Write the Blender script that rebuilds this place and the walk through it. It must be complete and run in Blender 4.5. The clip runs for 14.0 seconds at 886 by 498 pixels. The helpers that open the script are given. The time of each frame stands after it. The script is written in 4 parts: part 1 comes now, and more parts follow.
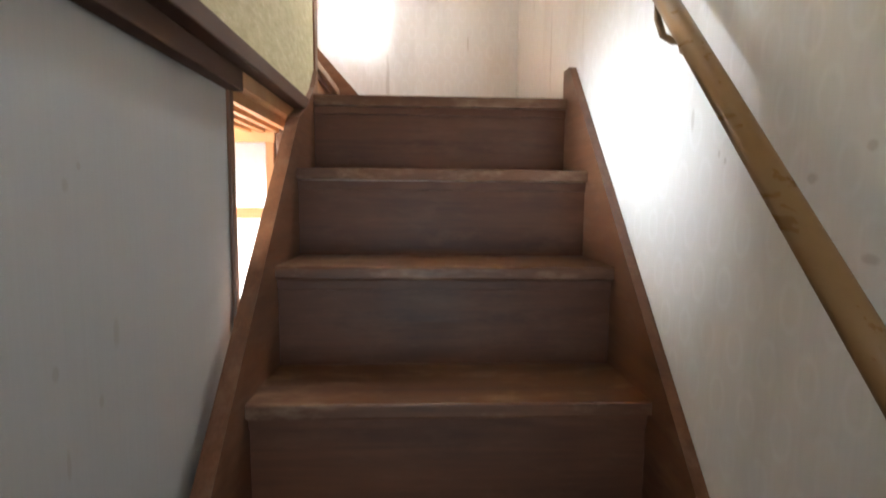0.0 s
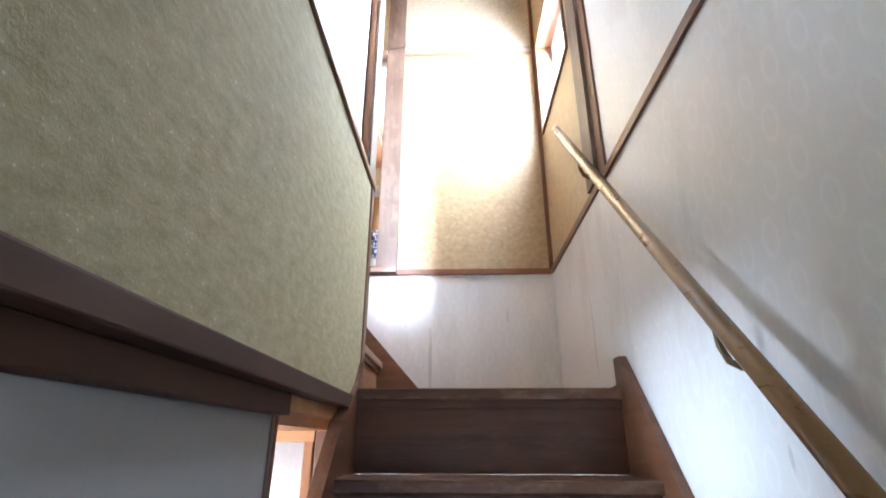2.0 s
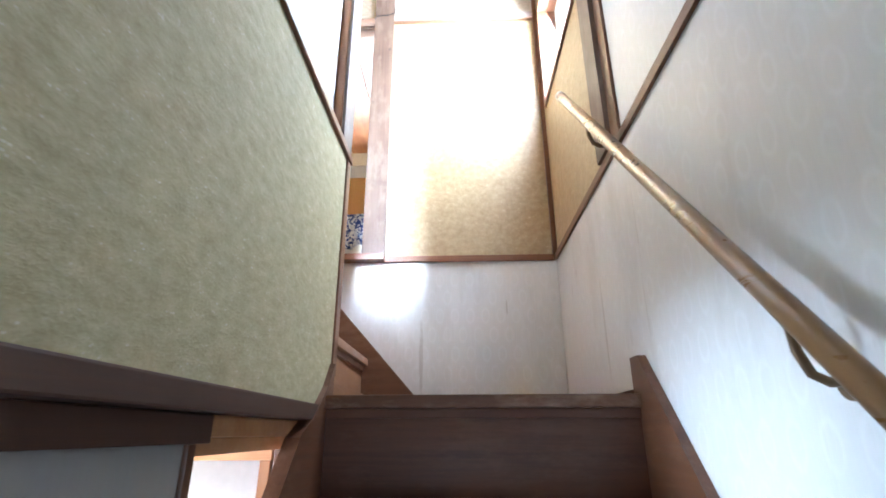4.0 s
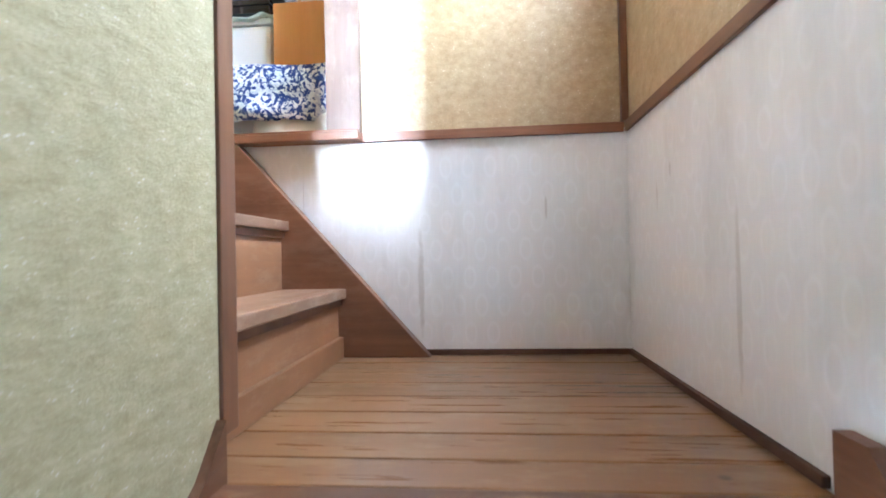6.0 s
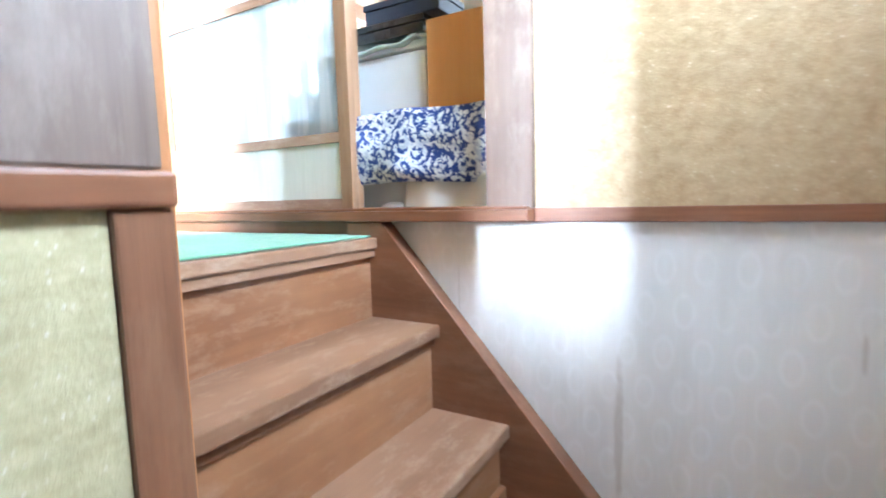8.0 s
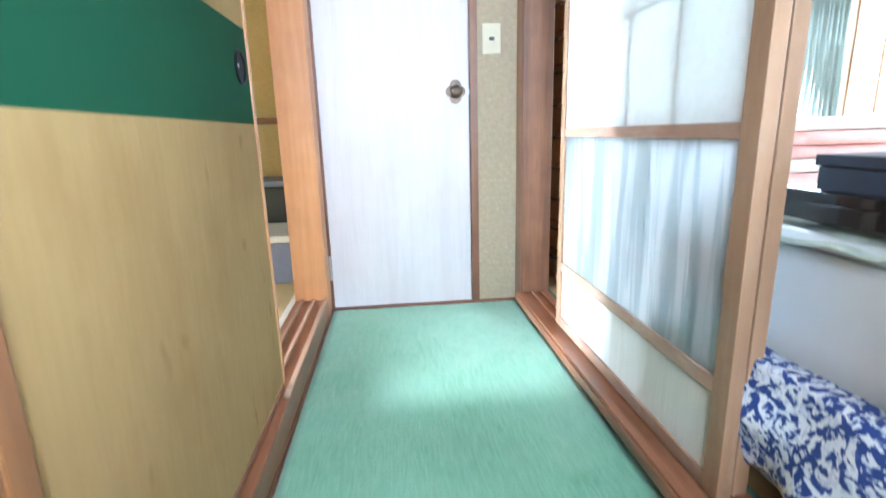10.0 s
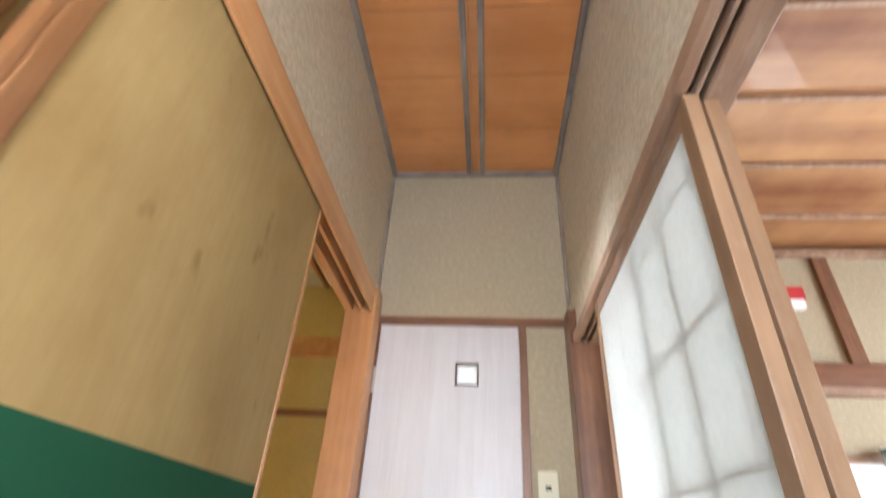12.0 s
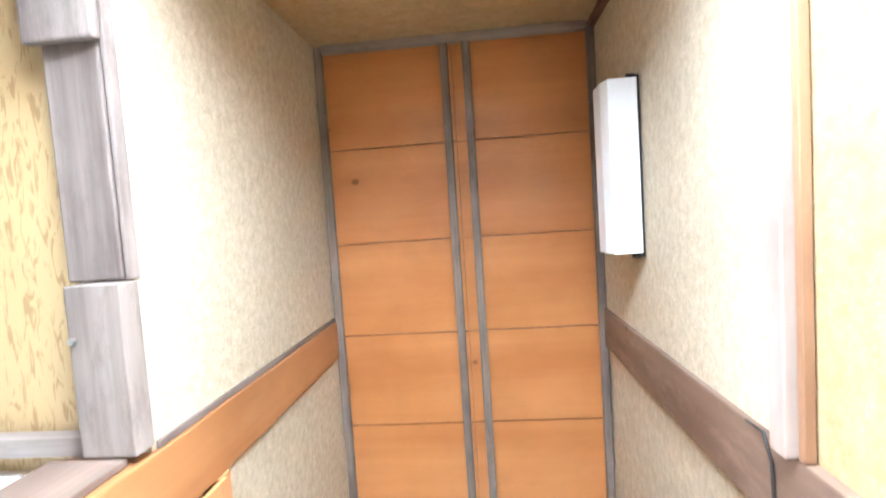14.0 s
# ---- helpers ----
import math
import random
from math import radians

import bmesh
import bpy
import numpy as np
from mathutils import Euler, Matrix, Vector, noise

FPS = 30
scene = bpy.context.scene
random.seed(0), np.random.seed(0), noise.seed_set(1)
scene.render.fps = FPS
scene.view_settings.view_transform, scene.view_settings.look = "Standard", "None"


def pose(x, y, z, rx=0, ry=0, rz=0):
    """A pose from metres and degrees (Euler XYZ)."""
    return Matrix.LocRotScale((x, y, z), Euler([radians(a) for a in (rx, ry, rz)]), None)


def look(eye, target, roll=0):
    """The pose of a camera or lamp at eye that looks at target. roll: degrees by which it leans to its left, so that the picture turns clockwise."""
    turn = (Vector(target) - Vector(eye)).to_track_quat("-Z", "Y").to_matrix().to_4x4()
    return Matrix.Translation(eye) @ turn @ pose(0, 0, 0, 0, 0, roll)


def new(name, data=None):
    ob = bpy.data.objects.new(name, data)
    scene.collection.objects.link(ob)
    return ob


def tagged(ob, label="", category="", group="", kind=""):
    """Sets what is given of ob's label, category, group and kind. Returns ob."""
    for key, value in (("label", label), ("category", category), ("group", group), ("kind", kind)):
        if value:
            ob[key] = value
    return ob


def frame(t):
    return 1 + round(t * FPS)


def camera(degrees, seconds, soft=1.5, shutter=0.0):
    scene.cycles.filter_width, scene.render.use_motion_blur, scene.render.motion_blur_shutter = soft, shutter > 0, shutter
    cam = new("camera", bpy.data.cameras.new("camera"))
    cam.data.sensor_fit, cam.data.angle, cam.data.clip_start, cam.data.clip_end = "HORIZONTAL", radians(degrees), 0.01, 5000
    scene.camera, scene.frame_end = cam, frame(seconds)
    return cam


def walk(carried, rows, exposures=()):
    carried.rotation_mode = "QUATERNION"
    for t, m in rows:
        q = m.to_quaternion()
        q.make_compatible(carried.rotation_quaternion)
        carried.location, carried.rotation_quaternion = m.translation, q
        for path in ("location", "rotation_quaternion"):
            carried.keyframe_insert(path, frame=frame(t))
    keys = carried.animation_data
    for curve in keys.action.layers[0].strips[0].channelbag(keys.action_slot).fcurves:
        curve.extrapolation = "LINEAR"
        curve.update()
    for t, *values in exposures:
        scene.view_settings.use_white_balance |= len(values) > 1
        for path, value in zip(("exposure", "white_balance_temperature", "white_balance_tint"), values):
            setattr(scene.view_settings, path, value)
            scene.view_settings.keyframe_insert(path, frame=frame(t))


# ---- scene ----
cam = camera(84.3, 14.0, 1.7, 0.35)
PATH = [
    (0, (0.378, -1.827, 1.717), (0.468, 0.162, 1.523), 0.5),
    (0.5, (0.362, -1.797, 1.774), (0.407, 0.2, 1.885), 0.3),
    (1, (0.348, -1.8, 1.825), (0.363, 0.158, 2.234), -0.1),
    (1.5, (0.343, -1.801, 1.87), (0.329, 0.099, 2.494), 0.5),
    (2, (0.344, -1.791, 1.898), (0.289, 0.065, 2.64), 0.1),
    (2.2, (0.341, -1.797, 1.906), (0.288, 0.038, 2.698), 0.1),
    (4.3, (0.393, -1.405, 2.007), (0.326, 0.485, 2.658), -0.2),
    (4.5, (0.374, -1.308, 2.06), (0.31, 0.601, 2.652), 0.0),
    (5, (0.431, -1.098, 2.172), (0.285, 0.86, 2.55), -0.2),
    (5.5, (0.432, -0.947, 2.267), (0.235, 1.034, 2.459), -0.7),
    (6, (0.421, -0.781, 2.413), (0.246, 1.211, 2.437), -1.2),
    (6.5, (0.496, -0.652, 2.559), (0.07, 1.301, 2.5), -1.0),
    (7, (0.559, -0.559, 2.719), (-0.117, 1.317, 2.567), -2.8),
    (7.2, (0.535, -0.502, 2.699), (-0.166, 1.369, 2.607), -2.4),
    (9.3, (0.211, 0.184, 3.331), (-1.548, 1.0, 2.84), -3.8),
    (9.5, (0.182, 0.237, 3.363), (-1.676, 0.849, 2.946), -2.3),
    (10, (0.148, 0.339, 3.538), (-1.789, 0.524, 3.076), -1.6),
    (10.5, (0.064, 0.379, 3.658), (-1.9, 0.473, 3.293), -1.5),
    (11, (0.037, 0.442, 3.726), (-1.957, 0.341, 3.62), 0.5),
    (11.5, (0.079, 0.518, 3.806), (-1.891, 0.331, 4.101), 1.8),
    (12, (0.087, 0.54, 3.668), (-1.596, 0.351, 4.732), 3.7),
    (12.5, (0.13, 0.536, 3.715), (-1.189, 0.32, 5.203), 4.7),
    (13, (0.192, 0.517, 3.78), (-0.733, 0.335, 5.544), 7.6),
    (13.5, (0.269, 0.514, 3.826), (-0.159, 0.314, 5.769), 22.3),
    (14, (0.321, 0.526, 3.838), (0.192, 0.353, 5.826), 49.6),
]
walk(cam, [(t, look(eye, target, roll)) for t, eye, target, roll in PATH],
     [(0, 1.24, 6250, 10), (1.0, 0.88, 5550, 10), (2.2, 0.75, 5300, 10), (4.5, 0.86, 5050, 6), (6.0, 1.04, 5000, 6), (7.2, 0.98, 4950, 5), (9.3, 0.40, 4950, 2), (10.0, 0.02, 5050, 4), (11.0, -0.28, 5500, 9),
      (11.5, -0.42, 5650, 11), (12.0, -0.52, 5900, 11), (12.5, -0.26, 5950, 10), (13.0, 0.12, 5950, 12), (14.0, 0.24, 5550, 8)])

# ---- light ----
world = bpy.data.worlds.new("world")
scene.world = world
world.use_nodes = True
wn = world.node_tree
sky = wn.nodes.new("ShaderNodeTexSky")
sky.sky_type = 'NISHITA'
sky.sun_disc = False
sky.sun_elevation, sky.sun_rotation = radians(48), radians(70)
wn.links.new(sky.outputs[0], wn.nodes["Background"].inputs[0])
wn.nodes["Background"].inputs[1].default_value = 0.15


def area(name, eye, target, sx, sy, watts, colour):
    data = bpy.data.lights.new(name, 'AREA')
    data.shape, data.size, data.size_y, data.energy, data.color = 'RECTANGLE', sx, sy, watts, colour
    ob = new(name, data)
    ob.matrix_world = look(eye, target)
    return ob


# daylight that enters by the windows of the place, and one added fill lamp
area("daylight_stair_window", (1.06, 0.47, 4.08), (0.05, 0.43, 3.8), 0.66, 0.62, 80, (0.93, 0.97, 1.0))
area("daylight_room_window", (-2.56, 2.54, 3.68), (0, 2.1, 3.5), 0.62, 0.95, 34, (0.93, 0.97, 1.0))
area("daylight_room_shoji", (-0.9, 3.93, 3.95), (-0.9, 0, 3.6), 2.8, 1.35, 255, (0.93, 0.97, 1.0))
for lamp_x, lamp_w, lamp_p in ((-0.78, 1.14, 150), (-1.94, 0.08, 8)):
    shaft = area("daylight_tatami_room", (lamp_x, -3.04, 3.9), (lamp_x + 0.5, 0, 3.35), lamp_w, 1.3, lamp_p, (0.98, 0.98, 0.97))
    shaft.data.spread = radians(52)
# the next lamp is added fill from behind; no window or door stands there
area("fill_stair_foot", (0.42, -4.05, 1.5), (0.42, 0, 2.0), 0.85, 1.9, 9, (0.90, 0.96, 1.0))
area("daylight_ground_room", (-3.05, -0.55, 1.5), (0.9, -0.55, 1.75), 2.3, 1.5, 410, (0.88, 0.95, 1.0))
area("daylight_garden_door", (-0.6, 1.45, 1.4), (-0.5, -0.2, 1.4), 0.9, 1.6, 130, (0.97, 0.98, 1.0))


# ---- materials ----
def nodes_of(name):
    m = bpy.data.materials.new(name)
    m.use_nodes = True
    t = m.node_tree
    return m, t, t.nodes["Principled BSDF"]


def put_node(t, kind, inputs=(), **props):
    n = t.nodes.new(kind)
    for k, v in props.items():
        setattr(n, k, v)
    for key, v in dict(inputs).items():
        if hasattr(v, "is_linked"):
            t.links.new(v, n.inputs[key])
        else:
            n.inputs[key].default_value = v
    return n


def math_node(t, op, a, b=0.0, clamp=False):
    return put_node(t, "ShaderNodeMath", {0: a, 1: b}, operation=op, use_clamp=clamp).outputs[0]


def rgba(c):
    return (*c, 1.0)


def mix_col(t, f, a, b, blend='MIX'):
    n = t.nodes.new("ShaderNodeMix")
    n.data_type, n.blend_type = 'RGBA', blend
    for i, v in ((0, f), (6, a), (7, b)):
        if hasattr(v, "is_linked"):
            t.links.new(v, n.inputs[i])
        else:
            n.inputs[i].default_value = v
    return n.outputs[2]


def ramp(t, f, lo, hi):
    n = put_node(t, "ShaderNodeMapRange", {0: f, 1: lo, 2: hi})
    return n.outputs[0]


def coords(t, scale=(1, 1, 1), jitter=True):
    c = t.nodes.new("ShaderNodeTexCoord").outputs["Object"]
    if jitter:
        r = t.nodes.new("ShaderNodeObjectInfo").outputs["Random"]
        off = put_node(t, "ShaderNodeVectorMath", {0: (7.3, 3.1, 5.7), "Scale": r}, operation='SCALE').outputs[0]
        c = put_node(t, "ShaderNodeVectorMath", {0: c, 1: off}, operation='ADD').outputs[0]
    return put_node(t, "ShaderNodeMapping", {0: c, 3: scale}).outputs[0]


def noise_tex(t, vec, scale, detail=4.0, rough=0.55, dist=0.0):
    return put_node(t, "ShaderNodeTexNoise", {"Vector": vec, "Scale": scale, "Detail": detail, "Roughness": rough, "Distortion": dist}).outputs[0]


def bump(t, p, height, strength, distance):
    b = put_node(t, "ShaderNodeBump", {"Height": height, "Strength": strength, "Distance": distance})
    t.links.new(b.outputs[0], p.inputs["Normal"])


def wood(name, dark, light, along, rough=0.45, wear=0.0, wear_col=(0.5, 0.4, 0.3), grain=60.0, coat=0.0, spread=0.12, knots=0.0, figure=0.55):
    """Grain along one axis, figure at two scales, knots and scuffs."""
    m, t, p = nodes_of(name)
    squeeze = [1.0, 1.0, 1.0]
    squeeze["xyz".index(along)] = 0.05
    v = coords(t, squeeze)
    fine = noise_tex(t, v, grain * 2.2, 5.0, 0.6)
    broad = noise_tex(t, v, grain * 0.28, 3.0, 0.5, 0.8)
    blot = noise_tex(t, coords(t), 3.2, 3.0)
    f = math_node(t, 'ADD', math_node(t, 'MULTIPLY', fine, figure), math_node(t, 'MULTIPLY', broad, 1.30 - figure))
    f = math_node(t, 'ADD', f, math_node(t, 'MULTIPLY', math_node(t, 'SUBTRACT', blot, 0.5), 0.7))
    col = mix_col(t, ramp(t, f, 0.4, 0.95), rgba(dark), rgba(light))
    rnd = t.nodes.new("ShaderNodeObjectInfo").outputs["Random"]
    val = math_node(t, 'ADD', 1.0 - spread / 2, math_node(t, 'MULTIPLY', rnd, spread))
    hsv = put_node(t, "ShaderNodeHueSaturation", {"Value": val, "Color": col})
    col = hsv.outputs[0]
    if wear:
        w = noise_tex(t, coords(t, [0.35 if s < 1 else 1.0 for s in squeeze]), 22.0, 6.0, 0.7)
        big = noise_tex(t, coords(t), 2.6, 2.0)
        w = ramp(t, math_node(t, 'ADD', w, math_node(t, 'MULTIPLY', big, 0.35)), 0.68, 0.85)
        col = mix_col(t, math_node(t, 'MULTIPLY', w, wear), col, rgba(wear_col))
    if knots:
        bend = noise_tex(t, coords(t), 7.0, 2.0)
        vor = put_node(t, "ShaderNodeTexVoronoi", {"Vector": coords(t, [0.75 if s < 1 else 1.0 for s in squeeze[:2]] + [0.04 if along != "z" else 0.6]), "Scale": 8.0, "Randomness": 1.0})
        eye = math_node(t, 'ADD', vor.outputs["Distance"], math_node(t, 'MULTIPLY', math_node(t, 'SUBTRACT', bend, 0.5), 0.10))
        some = ramp(t, noise_tex(t, coords(t), 3.1, 1.0), 0.49, 0.55)
        halo = math_node(t, 'MULTIPLY', ramp(t, eye, 0.34, 0.06), some)
        core = math_node(t, 'MULTIPLY', ramp(t, eye, 0.085, 0.045), some)
        col = mix_col(t, math_node(t, 'MULTIPLY', halo, 0.30 * knots), col, rgba(tuple(c * 0.8 for c in dark)))
        col = mix_col(t, math_node(t, 'MULTIPLY', core, 0.85 * knots), col, rgba(tuple(c * 0.30 for c in dark)))
    t.links.new(col, p.inputs["Base Color"])
    t.links.new(math_node(t, 'ADD', rough - 0.12, math_node(t, 'MULTIPLY', fine, 0.24)), p.inputs["Roughness"])
    p.inputs["Coat Weight"].default_value = coat
    bump(t, p, f, 0.35, 0.0012)
    return m


def plaster(name, base, fleck, dark, scale=1.0, rough=0.85, relief=0.6, stretch=0.85):
    """Fibrous sand plaster with pale flecks and stains."""
    m, t, p = nodes_of(name)
    v = coords(t, (1, 1, 1), False)
    grain = noise_tex(t, v, 190.0 * scale, 4.0, 0.7)
    mid = noise_tex(t, put_node(t, "ShaderNodeMapping", {0: v, 3: (stretch, stretch, 1.0)}).outputs[0], 62.0 * scale, 6.0, 0.7)
    stain = noise_tex(t, v, 1.7, 4.0, 0.6)
    col = mix_col(t, ramp(t, mid, 0.35, 0.7), rgba(dark), rgba(base))
    col = mix_col(t, ramp(t, grain, 0.52, 0.75), col, rgba(base))
    vor = put_node(t, "ShaderNodeTexVoronoi", {"Vector": v, "Scale": 150.0 * scale})
    flk = math_node(t, 'MULTIPLY', ramp(t, vor.outputs["Distance"], 0.24, 0.12), ramp(t, mid, 0.5, 0.62))
    col = mix_col(t, math_node(t, 'MULTIPLY', flk, 0.75), col, rgba(fleck))
    col = mix_col(t, math_node(t, 'MULTIPLY', ramp(t, stain, 0.5, 0.75), 0.25), col, rgba(tuple(c * 0.72 for c in dark)))
    t.links.new(col, p.inputs["Base Color"])
    p.inputs["Roughness"].default_value = rough
    bump(t, p, math_node(t, 'ADD', grain, math_node(t, 'MULTIPLY', mid, 0.8)), relief, 0.002)
    return m


# drips, scrapes and a split seam in the wallpaper: place along the wall, height, half width, half height
MARKS = [(1.532, 2.565, 0.005, 0.042), (0.013, 1.876, 0.006, 0.024), (-0.078, 1.804, 0.004, 0.008), (-0.097, 1.790, 0.004, 0.007), (-0.374, 1.786, 0.008, 0.007), (-0.385, 1.654, 0.013, 0.007),
         (-0.29, 1.752, 0.010, 0.008), (-1.265, 1.732, 0.006, 0.009), (-1.240, 1.757, 0.004, 0.006), (-1.184, 1.530, 0.007, 0.022), (-1.300, 1.511, 0.006, 0.010),
         (-1.223, 1.447, 0.005, 0.009), (-1.289, 1.394, 0.004, 0.020), (-0.64, 1.50, 0.005, 0.010), (0.685, 2.55, 0.0016, 0.16), (0.70, 2.30, 0.0014, 0.13),
         (1.100, 2.32, 0.011, 0.19)]


def wallpaper(name, pattern=0.36, dirt=0.45, tone=1.0):
    """Off-white wallpaper with a faint embossed pattern of linked ovals, grime and drips."""
    m, t, p = nodes_of(name)
    c = t.nodes.new("ShaderNodeTexCoord").outputs["Object"]
    s = put_node(t, "ShaderNodeSeparateXYZ", {0: c})
    u = math_node(t, 'ADD', s.outputs[0], s.outputs[1])
    z = s.outputs[2]
    wob = noise_tex(t, coords(t, (1, 1, 1), False), 9.0, 2.0)
    row = math_node(t, 'FLOOR', math_node(t, 'MULTIPLY', z, 10.5))
    uu = math_node(t, 'ADD', math_node(t, 'MULTIPLY', u, 13.0), math_node(t, 'MULTIPLY', row, 0.5))
    a = math_node(t, 'SUBTRACT', math_node(t, 'FRACT', uu), 0.5)
    b = math_node(t, 'SUBTRACT', math_node(t, 'FRACT', math_node(t, 'MULTIPLY', z, 10.5)), 0.5)
    r = math_node(t, 'SQRT', math_node(t, 'ADD', math_node(t, 'MULTIPLY', math_node(t, 'MULTIPLY', a, a), 2.2), math_node(t, 'MULTIPLY', b, b)))
    ring = ramp(t, math_node(t, 'ABSOLUTE', math_node(t, 'SUBTRACT', r, 0.36)), 0.11, 0.02)
    ring = math_node(t, 'MULTIPLY', ring, ramp(t, wob, 0.25, 0.55))
    stripe = noise_tex(t, coords(t, (1, 1, 0.02), False), 160.0, 2.0)
    grime = noise_tex(t, coords(t, (1, 1, 0.35), False), 2.4, 5.0, 0.65)
    spot = noise_tex(t, coords(t, (1, 1, 0.4), False), 16.0, 3.0, 0.5)
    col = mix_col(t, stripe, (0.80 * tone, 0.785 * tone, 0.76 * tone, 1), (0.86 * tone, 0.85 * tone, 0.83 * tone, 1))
    col = mix_col(t, math_node(t, 'MULTIPLY', ring, pattern), col, (0.93, 0.93, 0.925, 1))
    col = mix_col(t, math_node(t, 'MULTIPLY', ramp(t, grime, 0.5, 0.75), dirt), col, (0.44, 0.40, 0.34, 1))
    col = mix_col(t, math_node(t, 'MULTIPLY', ramp(t, spot, 0.745, 0.79), 0.3), col, (0.27, 0.22, 0.17, 1))
    fray = math_node(t, 'MULTIPLY', math_node(t, 'SUBTRACT', noise_tex(t, coords(t, (1, 1, 0.5), False), 60.0, 3.0), 0.5), 1.6)
    for mu, mz, mw, mh in MARKS:
        e1 = math_node(t, 'DIVIDE', math_node(t, 'SUBTRACT', u, mu), mw)
        e2 = math_node(t, 'DIVIDE', math_node(t, 'SUBTRACT', z, mz), mh)
        q = math_node(t, 'ADD', math_node(t, 'MULTIPLY', e1, e1), math_node(t, 'MULTIPLY', e2, e2))
        q = math_node(t, 'ADD', q, fray)
        col = mix_col(t, math_node(t, 'MULTIPLY', ramp(t, q, 1.2, 0.3), 0.28), col, (0.25, 0.18, 0.10, 1))
    t.links.new(col, p.inputs["Base Color"])
    p.inputs["Roughness"].default_value = 0.30
    bump(t, p, math_node(t, 'ADD', math_node(t, 'MULTIPLY', ring, pattern), stripe), 0.25, 0.001)
    return m


def plain(name, col, rough=0.5, metal=0.0, var=0.12, scale=20.0, coat=0.0):
    m, t, p = nodes_of(name)
    n = noise_tex(t, coords(t), scale, 5.0, 0.6)
    big = noise_tex(t, coords(t), scale * 0.12, 3.0)
    f = math_node(t, 'MULTIPLY', math_node(t, 'ADD', n, big), 0.5)
    c = mix_col(t, ramp(t, f, 0.3, 0.7), rgba(tuple(x * (1 - var) for x in col)), rgba(tuple(min(1.0, x * (1 + var)) for x in col)))
    t.links.new(c, p.inputs["Base Color"])
    t.links.new(math_node(t, 'ADD', rough - 0.06, math_node(t, 'MULTIPLY', n, 0.12)), p.inputs["Roughness"])
    p.inputs["Metallic"].default_value = metal
    p.inputs["Coat Weight"].default_value = coat
    bump(t, p, n, 0.15, 0.001)
    return m


def plywood_mat():
    """Rotary-cut plywood: yellow, with short dark dashes of wild grain."""
    m, t, p = nodes_of("yellow_plywood")
    wild = noise_tex(t, coords(t, (0.22, 1, 1), False), 85.0, 3.0, 0.55, 1.2)
    broad = noise_tex(t, coords(t, (0.3, 1, 1), False), 7.0, 3.0, 0.5, 1.0)
    col = mix_col(t, broad, (0.47, 0.33, 0.15, 1), (0.62, 0.47, 0.25, 1))
    col = mix_col(t, math_node(t, 'MULTIPLY', ramp(t, wild, 0.53, 0.62), 0.55), col, (0.27, 0.15, 0.05, 1))
    t.links.new(col, p.inputs["Base Color"])
    p.inputs["Roughness"].default_value = 0.6
    bump(t, p, wild, 0.2, 0.001)
    return m


def carpet_mat():
    m, t, p = nodes_of("green_carpet")
    v = coords(t, (1, 1, 1), False)
    streak = noise_tex(t, coords(t, (0.12, 1, 1), False), 150.0, 4.0, 0.7)
    pile = noise_tex(t, v, 320.0, 3.0, 0.7)
    worn = noise_tex(t, v, 3.0, 3.0)
    col = mix_col(t, ramp(t, streak, 0.3, 0.7), (0.095, 0.26, 0.140, 1), (0.185, 0.40, 0.240, 1))
    col = mix_col(t, math_node(t, 'MULTIPLY', ramp(t, worn, 0.4, 0.7), 0.45), col, (0.26, 0.45, 0.31, 1))
    t.links.new(col, p.inputs["Base Color"])
    p.inputs["Roughness"].default_value = 0.95
    p.inputs["Sheen Weight"].default_value = 0.3
    bump(t, p, math_node(t, 'ADD', streak, pile), 0.8, 0.003)
    return m


def fusuma_mat(name, base, stain):
    m, t, p = nodes_of(name)
    fib = noise_tex(t, coords(t, (1, 1, 0.12), False), 70.0, 4.0, 0.6)
    blot = noise_tex(t, coords(t, (1, 1, 0.6), False), 3.5, 5.0, 0.6)
    dot = noise_tex(t, coords(t, (1, 1, 0.5), False), 14.0, 2.0)
    col = mix_col(t, ramp(t, fib, 0.3, 0.7), rgba(tuple(c * 0.9 for c in base)), rgba(base))
    col = mix_col(t, math_node(t, 'MULTIPLY', ramp(t, blot, 0.46, 0.70), 0.6), col, rgba(stain))
    col = mix_col(t, math_node(t, 'MULTIPLY', ramp(t, dot, 0.66, 0.76), 0.5), col, rgba(tuple(c * 0.6 for c in stain)))
    t.links.new(col, p.inputs["Base Color"])
    p.inputs["Roughness"].default_value = 0.8
    p.inputs["Specular IOR Level"].default_value = 0.12
    bump(t, p, fib, 0.12, 0.001)
    return m


def paper_mat(name, col, through_part=0.55):
    m, t, p = nodes_of(name)
    n = noise_tex(t, coords(t), 45.0, 4.0)
    c = mix_col(t, ramp(t, n, 0.3, 0.7), rgba(tuple(x * 0.95 for x in col)), rgba(col))
    d = put_node(t, "ShaderNodeBsdfDiffuse", {0: c})
    tr = put_node(t, "ShaderNodeBsdfTranslucent", {0: c})
    mx = put_node(t, "ShaderNodeMixShader", {0: through_part, 1: d.outputs[0], 2: tr.outputs[0]})
    t.links.new(mx.outputs[0], t.nodes["Material Output"].inputs[0])
    return m


